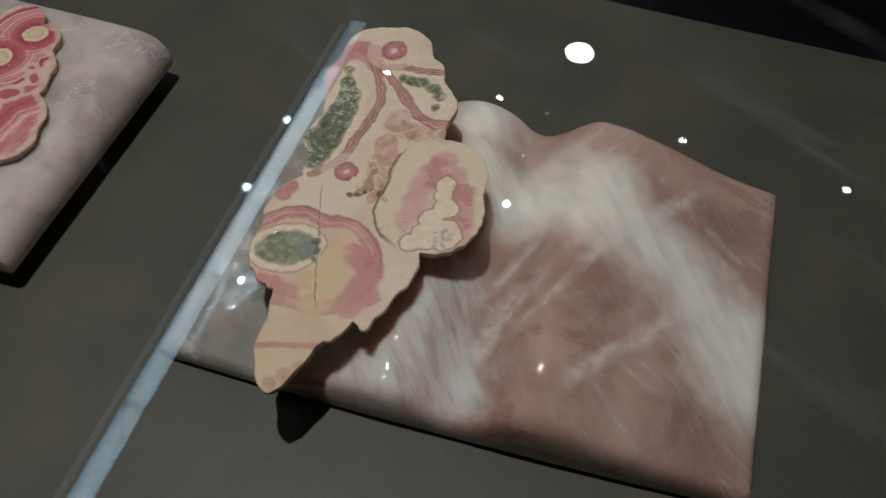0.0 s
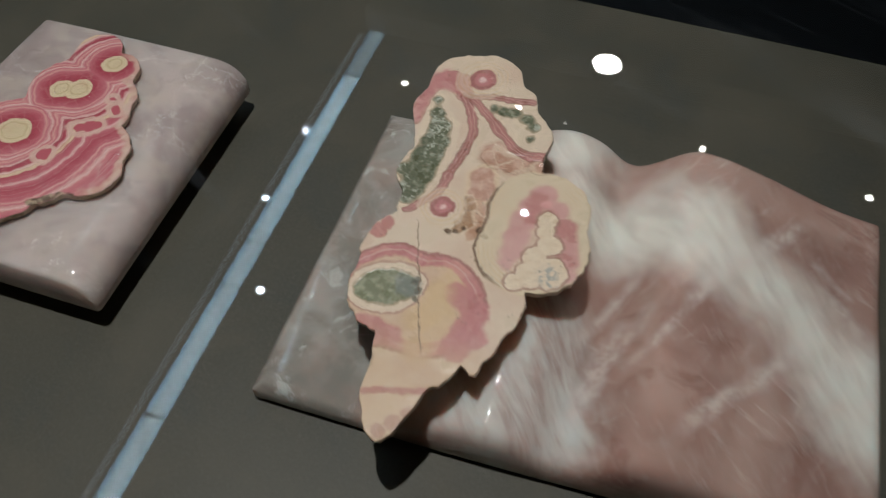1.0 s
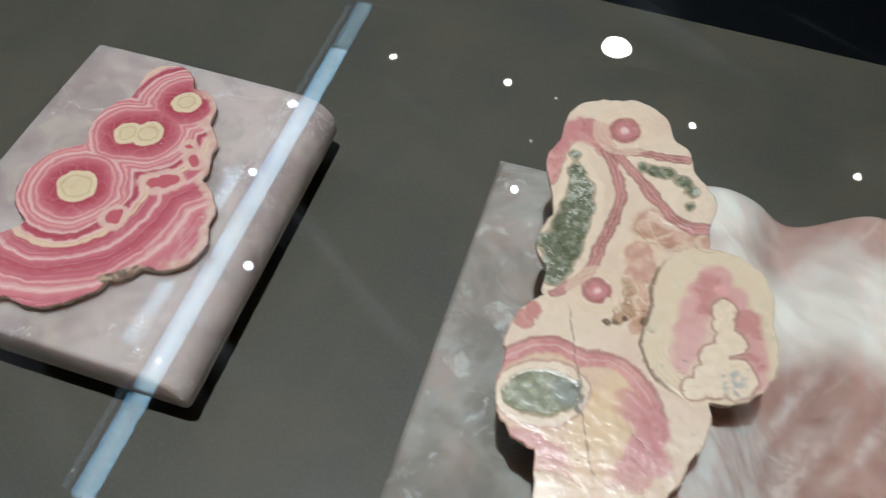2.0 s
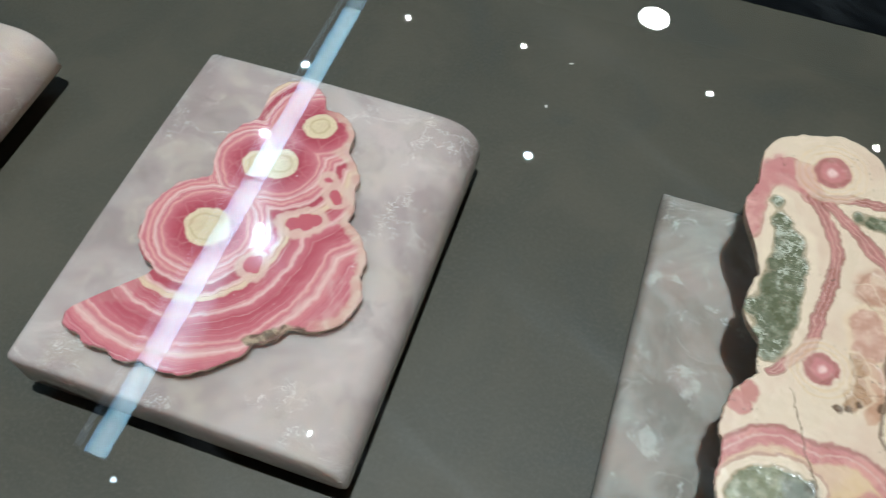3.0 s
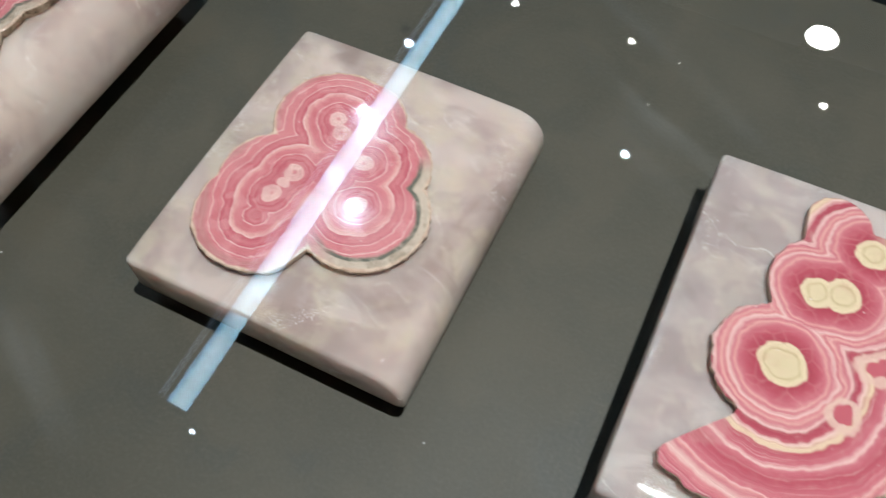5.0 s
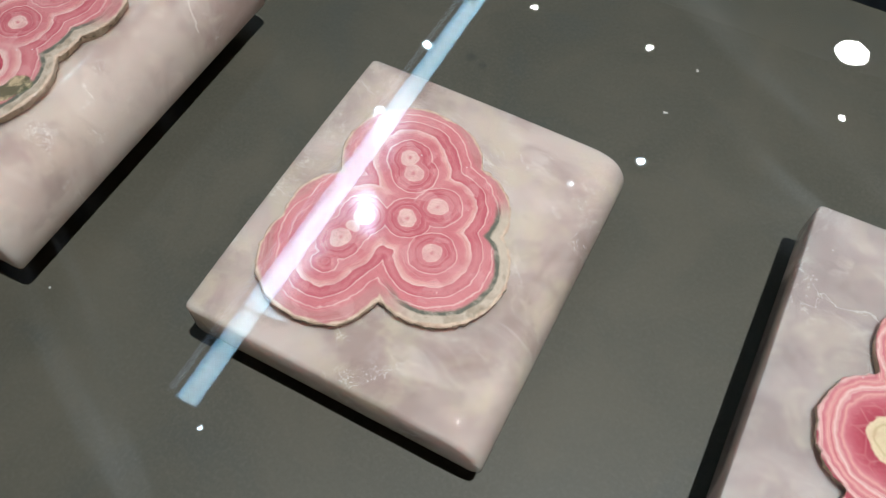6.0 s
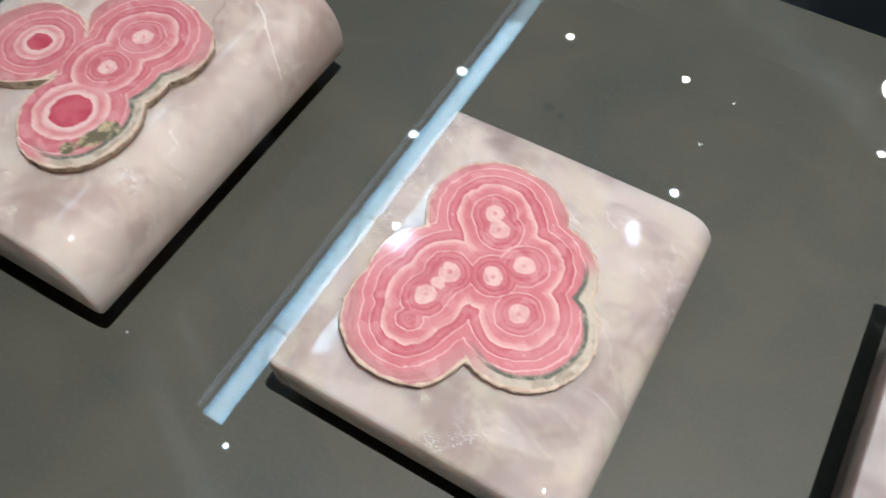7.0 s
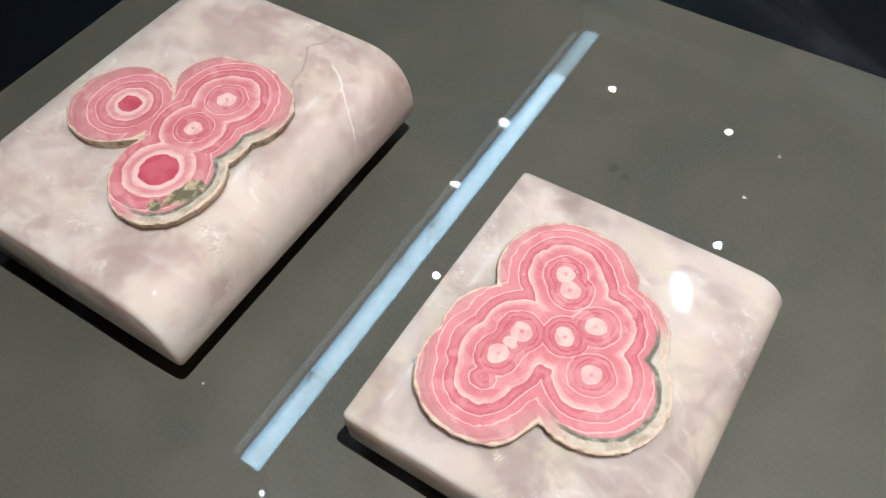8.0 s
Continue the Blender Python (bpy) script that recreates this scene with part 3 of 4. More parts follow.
    c = t.mix(t.math("MULTIPLY", t.step(grain, 0.5, 0.8), 0.22), c, (0.74, 0.60, 0.46))
    h = t.math("SUBTRACT", t.math("MULTIPLY", grain, 0.3), pores)
    for f, depth in ((hollow, 1.2), (crevice, 2.5), (tall, 0.7), (core, 0.6), (wing, 0.6), (throat, 1.4)):
        h = t.math("SUBTRACT", h, t.math("MULTIPLY", t.step(f, 0.0008, -0.0010), depth))
    h = t.math("SUBTRACT", h, t.math("MULTIPLY", gap, 1.6))
    h = t.math("MULTIPLY_ADD", t.step(t.noise(110.0, 4.0, 0.6), 0.35, 0.7), 0.35, h)
    return t.surface(c, t.math("MULTIPLY_ADD", cloud, 0.25, 0.16), t.bump(h, 0.45, 0.0010, t.bump(t.noise(35.0, 2.0), 0.08, 0.002)), spec=0.5)


def plain(name, colour, rough, spread=0.25, scale=30.0, metal=0.0):
    t = Tree(name)
    n = t.noise(scale, 5.0, 0.6)
    dark = tuple(v * (1 - spread) for v in colour)
    c = t.mix(t.step(n, 0.3, 0.7), dark, colour)
    return t.surface(c, rough, t.bump(t.noise(scale * 9, 3.0), 0.1, 0.001), metal)


def glowing(name, colour, strength):
    t = Tree(name)
    e = t.nt.nodes.new("ShaderNodeEmission")
    e.inputs[0].default_value, e.inputs[1].default_value = (*colour, 1), strength
    t.nt.links.new(e.outputs[0], t.out.inputs[0])
    return t.mat


def glass(name, gloss=True):
    """Clear pane: passes light straight on, mirrors by Fresnel on its upper face."""
    t = Tree(name)
    clear = t.nt.nodes.new("ShaderNodeBsdfTransparent")
    clear.inputs[0].default_value = (0.985, 0.99, 0.988, 1) if gloss else (1, 1, 1, 1)
    if not gloss:
        t.nt.links.new(clear.outputs[0], t.out.inputs[0])
        return t.mat
    mirror = t.nt.nodes.new("ShaderNodeBsdfGlossy")
    mirror.inputs["Roughness"].default_value = 0.0
    fres = t.nt.nodes.new("ShaderNodeFresnel")
    fres.inputs["IOR"].default_value = 1.52
    mix = t.nt.nodes.new("ShaderNodeMixShader")
    t.nt.links.new(fres.outputs[0], mix.inputs[0])
    t.nt.links.new(clear.outputs[0], mix.inputs[1])
    t.nt.links.new(mirror.outputs[0], mix.inputs[2])
    # wiped smears and dust specks on the pane
    turn = t.nt.nodes.new("ShaderNodeVectorRotate")
    t.link(t.coord, turn.inputs["Vector"])
    turn.rotation_type = "Z_AXIS"
    turn.inputs["Angle"].default_value = radians(28)
    wipe = t.noise(5.0, 6.0, 0.62, at=turn.outputs[0], stretch=(1.0, 7.0, 1.0), warp=0.5)
    patch = t.noise(6.0, 3.0, 0.5)
    film = t.math("MULTIPLY", t.math("MULTIPLY", t.step(wipe, 0.52, 0.74), t.step(patch, 0.44, 0.62)), 0.042)
    speck = t.math("MULTIPLY", t.math("MULTIPLY", t.step(t.voronoi(26.0), 0.020, 0.012), t.step(t.noise(15.0, 1.0), 0.56, 0.60)), 0.5)
    film = t.math("MAXIMUM", film, speck)
    dust = t.nt.nodes.new("ShaderNodeBsdfDiffuse")
    dust.inputs[0].default_value = (0.8, 0.85, 0.9, 1)
    both = t.nt.nodes.new("ShaderNodeMixShader")
    t.link(film, both.inputs[0])
    t.nt.links.new(mix.outputs[0], both.inputs[1])
    t.nt.links.new(dust.outputs[0], both.inputs[2])
    t.nt.links.new(both.outputs[0], t.out.inputs[0])
    return t.mat


M_DECK = deck_paint()
M_BLACK = plain("matt_black", (0.012, 0.012, 0.014), 0.6)
M_FLOOR = plain("dark_floor", (0.016, 0.020, 0.026), 0.5, 0.4, 3.0)
M_WALL = plain("dark_wall", (0.014, 0.015, 0.018), 0.8, 0.2, 2.0)
M_CEIL = plain("ceiling_paint", (0.05, 0.055, 0.06), 0.9, 0.15, 2.0)
M_SOFFIT = plain("soffit_plaster", (0.32, 0.33, 0.34), 0.9, 0.1, 2.0)
M_STEEL = plain("grey_housing", (0.22, 0.24, 0.27), 0.5, 0.15, 20.0, 0.3)
M_RIND = rind()
M_PANE, M_PANE_UNDER = glass("pane_top"), glass("pane_clear", False)
M_WARM = glowing("lamp_warm", (1.0, 0.94, 0.84), 160.0)
M_COOL = glowing("lamp_cool", (0.72, 0.88, 1.0), 520.0)
# Stands in for lamplight falling on the channel's grey side strip.
M_SIDE_GLOW = glowing("channel_side_glow", (0.62, 0.76, 0.95), 1.3)


def tube_glow(name, x, strength):
    t = Tree(name)
    xyz = t.nt.nodes.new("ShaderNodeSeparateXYZ")
    t.link(t.coord, xyz.inputs[0])
    off = t.math("ABSOLUTE", t.math("SUBTRACT", xyz.outputs["X"], x + 0.025))
    hot = t.step(off, 0.18, 0.055)
    e = t.nt.nodes.new("ShaderNodeEmission")
    t.link(t.mix(hot, (0.36, 0.68, 1.0), (0.62, 0.88, 1.0)), e.inputs[0])
    t.link(t.math("MULTIPLY_ADD", hot, 10.0 * strength, 7.0 * strength), e.inputs[1])
    t.nt.links.new(e.outputs[0], t.out.inputs[0])
    return t.mat


TUBE_X = -4.967
M_TUBE, M_TUBE_LOW = tube_glow("tube_cool", TUBE_X, 1.0), tube_glow("tube_cool_low", TUBE_X, 0.35)


# ---------------------------------------------------------------- mesh helpers
def finish(name, bm, material, smooth=False):
    bmesh.ops.recalc_face_normals(bm, faces=bm.faces)
    me = bpy.data.meshes.new(name)
    bm.to_mesh(me)
    bm.free()
    for m in material if isinstance(material, (list, tuple)) else [material]:
        me.materials.append(m)
    if smooth:
        me.polygons.foreach_set("use_smooth", [True] * len(me.polygons))
    return me


def thing(name, bm, material, at=(0, 0, 0), smooth=False):
    ob = new(name, finish(name, bm, material, smooth))
    ob.location = at
    return ob


def part(name, bm, material, parent, label="", smooth=False):
    ob = new(name, finish(name, bm, material, smooth))
    ob.parent = parent
    if label:
        ob["label"] = label
    return ob


def box(bm, x0, x1, y0, y1, z0, z1, bevel=0.0):
    geo = bmesh.ops.create_cube(bm, size=1.0, matrix=Matrix.LocRotScale(((x0 + x1) / 2, (y0 + y1) / 2, (z0 + z1) / 2), None, (x1 - x0, y1 - y0, z1 - z0)))
    if bevel:
        edges = {e for v in geo["verts"] for e in v.link_edges}
        bmesh.ops.bevel(bm, geom=list(edges), offset=bevel, segments=2, affect="EDGES", profile=0.6)
    return bm


def boxed(*size, bevel=0.0):
    return box(bmesh.new(), *size, bevel=bevel)


def disc(bm, r0, r1, z0, z1, n=32, cap0=True, cap1=True):
    bmesh.ops.create_cone(bm, cap_ends=True, segments=n, radius1=r0, radius2=r1, depth=z1 - z0, matrix=Matrix.Translation((0, 0, (z0 + z1) / 2)))
    return bm


def smooth_by_angle(ob, degrees=35):
    ob.data.polygons.foreach_set("use_smooth", [True] * len(ob.data.polygons))
    ob.data.set_sharp_from_angle(angle=radians(degrees))


# ---------------------------------------------------------------- the hall
def hall():
    x0, x1, y0, y1, z0, z1 = -11.0, 10.0, -7.0, 16.0, -0.95, CEILING_Z + 0.06
    for name, b, m in (("floor", (x0, x1, y0, y1, z0 - 0.1, z0), M_FLOOR), ("ceiling", (x0, x1, y0, y1, z1, z1 + 0.1), M_CEIL),
                       ("wall_west", (x0 - 0.2, x0, y0, y1, z0, z1), M_WALL), ("wall_east", (x1, x1 + 0.2, y0, y1, z0, z1), M_WALL),
                       ("wall_south", (x0, x1, y0 - 0.2, y0, z0, z1), M_WALL), ("wall_north", (x0, x1, y1, y1 + 0.2, z0, z1), M_WALL),
                       ("ceiling_soffit", (-5.2, x1, 11.62, y1, z1 - 0.5, z1), M_SOFFIT)):
        tagged(thing(name, boxed(*b), m), kind="structure")


hall()


# ---------------------------------------------------------------- display case
def display_case():
    x0, x1, y0, y1 = DECK
    case = tagged(new("display_case"), "museum display case with grey-brown deck under a flat glass pane", "display case")

    def skewed(bm):
        """The back edge runs slightly off square."""
        for v in bm.verts:
            if v.co.y > 0.3:
                v.co.y -= 0.0115 * v.co.x
        return bm

    part("deck", skewed(boxed(x0, x1, y0, y1, -0.02, 0.0, bevel=0.0012)), M_DECK, case, "matt grey-brown painted deck")
    part("plinth", boxed(x0 + 0.03, x1 - 0.03, y0 + 0.03, y1 - 0.03, -0.95, -0.02), M_BLACK, case, "black plinth under the deck")
    g = GLASS_Z
    bm = skewed(boxed(x0, x1, y0, y1, g - 0.006, g))
    for f in bm.faces:
        f.material_index = 0 if f.normal.z > 0.9 else 1
    pane = part("glass_pane", bm, [M_PANE, M_PANE_UNDER], case, "clear flat glass pane")
    pane.visible_shadow = False
    for x in (x0 + 0.002, x1 - 0.012):
        for y in (y0 + 0.002, y1 - 0.012):
            part("post", boxed(x, x + 0.01, y, y + 0.01, 0.0, g - 0.006), M_BLACK, case, "slim black corner post")
    return case


display_case()


# ---------------------------------------------------------------- lamps
def downlight(x, y, lens, radius, label):
    lamp = tagged(new("ceiling_downlight"), label, "ceiling lamp", "downlights of the hall")
    lamp.location = (x, y, CEILING_Z)
    bm = disc(bmesh.new(), radius * 1.25, radius * 1.25, 0.008, 0.06)
    part("housing", bm, M_BLACK, lamp)
    part("lens", disc(bmesh.new(), radius * 0.66, radius * 0.68, 0.0, 0.007), lens, lamp)
    return lamp


for x, y, lens, r in ((-3.975, 10.368, M_WARM, 0.099), (-1.863, 10.413, M_WARM, 0.099), (1.381, 10.437, M_WARM, 0.095), (4.11, 10.19, M_WARM, 0.103),
                      (-5.21, 8.694, M_COOL, 0.103), (-5.203, 7.101, M_COOL, 0.092), (-4.50, 5.45, M_COOL, 0.089), (-1.155, 8.11, M_COOL, 0.095)):
    downlight(x, y, lens, r, "round recessed downlight with a %s white lens" % ("warm" if lens is M_WARM else "cool"))


M_SMALL = glowing("lamp_small", (0.75, 0.88, 1.0), 70.0)
M_FAINT = glowing("lamp_faint", (1.0, 0.95, 0.88), 7.0)
for x, y, lens, r in ((-4.59, 1.54, M_SMALL, 0.055), (-5.237, 2.005, M_FAINT, 0.043), (-1.15, 9.20, M_FAINT, 0.056), (-0.98, 10.30, M_FAINT, 0.050)):
    downlight(x, y, lens, r, "tiny round ceiling light with a %s lens" % ("cool white" if lens is M_SMALL else "faint"))


def overhead_spot():
    x, y, z = KEY_AT
    lamp = tagged(new("pendant_spotlight"), "black pendant spotlight on a thin rod above the case", "spotlight")
    lamp.location = (x, y, z + 0.03)
    part("can", disc(bmesh.new(), 0.05, 0.04, 0.0, 0.13, 28), M_BLACK, lamp)
    part("rod", disc(bmesh.new(), 0.005, 0.005, 0.13, CEILING_Z + 0.06 - z - 0.03, 10), M_BLACK, lamp)


overhead_spot()


def pendant():
    z = 2 * GLASS_Z + 1.671
    lamp = tagged(new("pendant_lamp"), "round white pendant lamp with a black shade on a thin rod", "pendant lamp")
    lamp.location = (-0.161, 2.544, z)
    part("lens", disc(bmesh.new(), 0.054, 0.058, 0.0, 0.008, 40), M_WARM, lamp)
    part("shade", disc(bmesh.new(), 0.063, 0.035, 0.009, 0.14, 40), M_BLACK, lamp)
    part("rod", disc(bmesh.new(), 0.005, 0.005, 0.12, CEILING_Z + 0.06 - z, 10), M_BLACK, lamp)


pendant()


def linear_light():
    """A row of pale blue diffusers in a grey channel, with clips at the joints."""
    x, z = TUBE_X, CEILING_Z
    row = tagged(new("linear_light"), "long linear ceiling light with pale blue diffusers in a grey channel", "linear light")
    part("channel", boxed(x - 0.33, x - 0.19, 1.75, 11.45, z + 0.006, z + 0.06, bevel=0.004), M_STEEL, row)
    # Not a lamp part: grey channel side whose lit look is an added glow.
    part("glowing_side", boxed(x - 0.31, x - 0.21, 1.78, 11.40, z, z + 0.005), M_SIDE_GLOW, row, "grey channel side with a weak added glow")
    part("backing", boxed(x - 0.15, x + 0.15, 1.72, 11.60, z + 0.024, z + 0.06), M_STEEL, row)
    joints = (1.72, 3.19, 5.40, 6.23, 10.25, 11.58)
    for a, b in zip(joints, joints[1:]):
        last = b == joints[-1]
        part("diffuser", boxed(x - 0.158, x + 0.158, a + 0.015, b - 0.015, z, z + 0.02, bevel=0.004), M_TUBE_LOW if last else M_TUBE, row, "dimmer end diffuser" if last else "")
    for a in joints[1:-1]:
        part("clip", boxed(x - 0.19, x + 0.17, a - 0.020, a + 0.020, z - 0.004, z + 0.022), M_BLACK, row)
        wire = disc(bmesh.new(), 0.010, 0.010, 0.0, 0.60, 8)
        bmesh.ops.transform(wire, matrix=Matrix.Translation((x - 0.13, a, z - 0.016)) @ pose(0, 0, 0, 90, 0, 26), verts=wire.verts)
        part("wire", wire, M_BLACK, row)


linear_light()


# ---------------------------------------------------------------- quartz slabs
def book_profile(w, z0, z1, r):
    """Cross-section of a slab: square fore-edge, round spine on the right."""
    pts = [(0.0012, z0), (0.0, z0 + 0.0015), (0.0, z1 - 0.0025), (0.0006, z1 - 0.0007), (0.002, z1)]
    pts += [(0.002 + (w - r - 0.002) * k / 9, z1) for k in range(1, 9)]
    n = 12
    for k in range(n + 1):
        a = math.pi / 2 * (1 - k / n)
        pts.append((w - r + r * max(math.cos(a), 0.0) ** 0.74, z0 + 0.003 + (z1 - z0 - 0.003) * max(math.sin(a), 0.0) ** 0.74))
    pts.append((w - 0.002, z0))
    return pts


def quartz_slab(x0, x1, y0, y1, z0, z1, r, material, label):
    w, h = x1 - x0, y1 - y0
    bm = bmesh.new()
    pts = book_profile(w, z0, z1, r)
    rings = []
    runs = [(0.0022 + (h - 0.0044) * k / 12, 0.0) for k in range(13)]
    for y, inset in [(0.0, 0.0022), (0.0007, 0.0007)] + runs + [(h - 0.0007, 0.0007), (h, 0.0022)]:
        ring = []
        for x, z in pts:
            cx, cz = w / 2, (z0 + z1) / 2
            # hand-polished top, very slightly domed
            dome = (0.0017 * (2 * y / h - 1) ** 2 + 0.0010 * (2 * x / w - 1) ** 2) * (z - z0) / (z1 - z0)
            ring.append(bm.verts.new((x + (inset if x < cx else -inset), y, z - dome + (inset if z < cz else -inset))))
        rings.append(ring)
    n = len(pts)
    for a, b in zip(rings, rings[1:]):
        for k in range(n):
            bm.faces.new((a[k], a[(k + 1) % n], b[(k + 1) % n], b[k]))
    bm.faces.new(rings[0][::-1])
    bm.faces.new(rings[-1])
    ob = tagged(thing("quartz_slab", bm, material, (x0, y0, 0.0)), label, "stone slab", "quartz slabs in the case")
    smooth_by_angle(ob, 40)
    riser = tagged(thing("riser_block", boxed(-w * 0.32, w * 0.32, -h * 0.32, h * 0.32, 0.0, z0), M_BLACK, (x0 + w / 2, y0 + h / 2, 0.0)), "low black riser block hidden under a quartz slab", "riser", "risers under the slabs")
    return ob, riser


SLAB_B = (-0.4490, -0.2970, 0.193, 0.381, 0.0130, SLAB_TOP)
SLAB_C = (-0.682, -0.5362, 0.1955, 0.3610, 0.0135, SLAB_TOP)
SLAB_D = (-0.923, -0.7690, 0.1795, 0.384, 0.0180, 0.0620)
quartz_slab(*SLAB_B, 0.026, rose_quartz("grey_rose_quartz", (0.57, 0.484, 0.448), (0.378, 0.304, 0.288), (0.57, 0.485, 0.41), 1.3), "book-shaped greyish rose quartz slab with a rounded edge")
quartz_slab(*SLAB_C, 0.022, rose_quartz("sandy_rose_quartz", (0.608, 0.496, 0.442), (0.388, 0.294, 0.266), (0.60, 0.51, 0.38), 4.1), "book-shaped sandy pink quartz slab with a rounded edge")
quartz_slab(*SLAB_D, 0.034, rose_quartz("pale_rose_quartz", (0.655, 0.545, 0.475), (0.44, 0.320, 0.280), (0.66, 0.55, 0.45), 7.7, (((0.112, 0.150), (0.099, 0.1805), 0.0012, (0.36, 0.26, 0.21)), ((0.099, 0.1805), (0.105, 0.196), 0.0012, (0.36, 0.26, 0.21)), ((0.120, 0.176), (0.152, 0.150), 0.0009, (0.78, 0.70, 0.64)))), "thick pale pink rose quartz slab with a rounded spine")


def open_book_height(u):
    """Height along x of the open-book slab, from its left edge at 0 to its right edge at 1."""
    left = 0.011 + 0.0300 * math.exp(-((u - 0.40) / 0.13) ** 2)
    right = 0.016 + 0.0320 * math.exp(-((u - 0.64) / (0.085 if u < 0.64 else 0.24)) ** 2)
    return (left ** 8 + right ** 8) ** 0.125 - 0.0035 * math.exp(-((u - 0.5) / 0.03) ** 2)


def open_book_slab():
    x0, x1, y0, y1, zb = -0.199, 0.115, 0.1785, 0.392, 0.003
    cx, cy = (x0 + x1) / 2, (y0 + y1) / 2
    nx, ny = 96, 60
    bm = bmesh.new()
    top, low = {}, {}
    for i in range(nx + 1):
        for j in range(ny + 1):
            u, v = i / nx, j / ny
            yf = y0 + 0.012 * u ** 2
            x, y = x0 + (x1 - x0) * u, yf + (y1 - yf) * v
            edge = min(x - x0, x1 - x, y - yf, y1 - y)
            roll = 1 - (1 - min(edge / 0.006, 1.0)) ** 2.5
            z = open_book_height(u) + 0.0022 * noise.noise((x * 28, y * 22, 3.1))
            front = math.exp(-((y - yf) / 0.030) ** 2) * 0.30 * max(z - 0.012, 0)
            z = zb + (z - front - zb) * (0.70 + 0.30 * roll)
            top[i, j] = bm.verts.new((x - cx, y - cy, z))
            if i in (0, nx) or j in (0, ny):
                low[i, j] = bm.verts.new((x - cx, y - cy, zb))
    for i in range(nx):
        for j in range(ny):
            bm.faces.new((top[i, j], top[i + 1, j], top[i + 1, j + 1], top[i, j + 1]))
    rim = [(i, 0) for i in range(nx)] + [(nx, j) for j in range(ny)] + [(i, ny) for i in range(nx, 0, -1)] + [(0, j) for j in range(ny, 0, -1)]
    for a, b in zip(rim, rim[1:] + rim[:1]):
        bm.faces.new((top[a], low[a], low[b], top[b]))
    bm.faces.new([low[k] for k in rim])
    ob = tagged(thing("quartz_slab", bm, smoky_quartz(), (cx, cy, 0.0)), "open-book shaped smoky rose quartz slab with milky veils", "stone slab", "quartz slabs in the case")
    smooth_by_angle(ob, 50)
    tagged(thing("riser_block", boxed(-0.1, 0.1, -0.07, 0.07, 0.0, zb), M_BLACK, (cx, cy, 0.0)), "low black riser block hidden under a quartz slab", "riser", "risers under the slabs")


open_book_slab()


# ---------------------------------------------------------------- mineral slices
def slice_radius(lobes, cx, cy, a):
    """Farthest reach of the joined lobes from the centre along the angle a."""
    dx, dy, best = math.cos(a), math.sin(a), 0.004
    for x, y, r in lobes:
        px, py = x - cx, y - cy
        b = px * dx + py * dy
        q = r * r - (px * px + py * py - b * b)
        if q > 0:
            best = max(best, b + math.sqrt(q))
    return best


def mineral_slice(lobes, centre, z0, z1, face, label, rough, seed, tilt=None, shift=(0.0, 0.0)):
    cx, cy = centre
    n = 420
    radii = [slice_radius(lobes, cx, cy, 2 * math.pi * k / n) for k in range(n)]
    for _ in range(2):
        radii = [(radii[k - 1] + 2 * radii[k] + radii[(k + 1) % n]) / 4 for k in range(n)]
    bm, rim = bmesh.new(), bmesh.new()
    rings = []
    for z, off, jag in ((z1, -0.0007, 0.0), (z1 - 0.0005, 0.0, 0.2), (z1 - (z1 - z0) * 0.4, -0.0002, 1.0), (z0 + (z1 - z0) * 0.25, -0.0009, 1.0), (z0, -0.0018, 0.6)):
        ring = []
        for k in range(n):
            a = 2 * math.pi * k / n
            r = radii[k] + rough * noise.fractal((math.cos(a) * radii[k] * 160 + seed, math.sin(a) * radii[k] * 160, 2.0), 0.8, 2.0, 4)
            r += off + jag * 0.0012 * noise.noise((math.cos(a) * 26 * radii[k] * 14, math.sin(a) * 26 * radii[k] * 14, z * 400 + seed))
            ring.append(bm.verts.new((r * math.cos(a), r * math.sin(a), z - z0)))
        rings.append(ring)
    tops = [[rim.verts.new(v.co) for v in ring] for ring in rings[:2]]
    mid = rim.verts.new((0, 0, z1 - z0))
    for k in range(n):
        rim.faces.new((tops[0][k], tops[0][(k + 1) % n], mid))
        rim.faces.new((tops[0][k], tops[1][k], tops[1][(k + 1) % n], tops[0][(k + 1) % n]))
    for v in rings[0]:
        bm.verts.remove(v)
    for a, b in zip(rings[1:], rings[2:]):
        for k in range(n):
            bm.faces.new((a[k], b[k], b[(k + 1) % n], a[(k + 1) % n]))
    bm.faces.new(rings[-1])
    ob = tagged(new("mineral_slice"), label, "mineral slice", "polished slices in the case")
    ob.location = (cx + shift[0], cy + shift[1], z0)
    if tilt:
        ob.rotation_euler = tilt
    smooth_by_angle(part("polished_face", rim, face, ob), 30)
    smooth_by_angle(part("rind", bm, M_RIND, ob, "rough cream-brown broken edge"), 40)
    return ob


RINGS = ((0.0, PINK), (0.05, WHITE), (0.15, WHITE), (0.165, ROSE), (0.24, RED), (0.30, ROSE), (0.35, RED), (0.36, WHITE), (0.38, ROSE),
         (0.44, ROSE), (0.475, PINK), (0.53, PALE), (0.575, WHITE), (0.59, RED), (0.66, ROSE), (0.73, RED), (0.745, WHITE), (0.765, ROSE),
         (0.83, PINK), (0.88, ROSE), (0.90, WHITE), (0.92, PINK), (1.0, (0.48, 0.22, 0.21)))

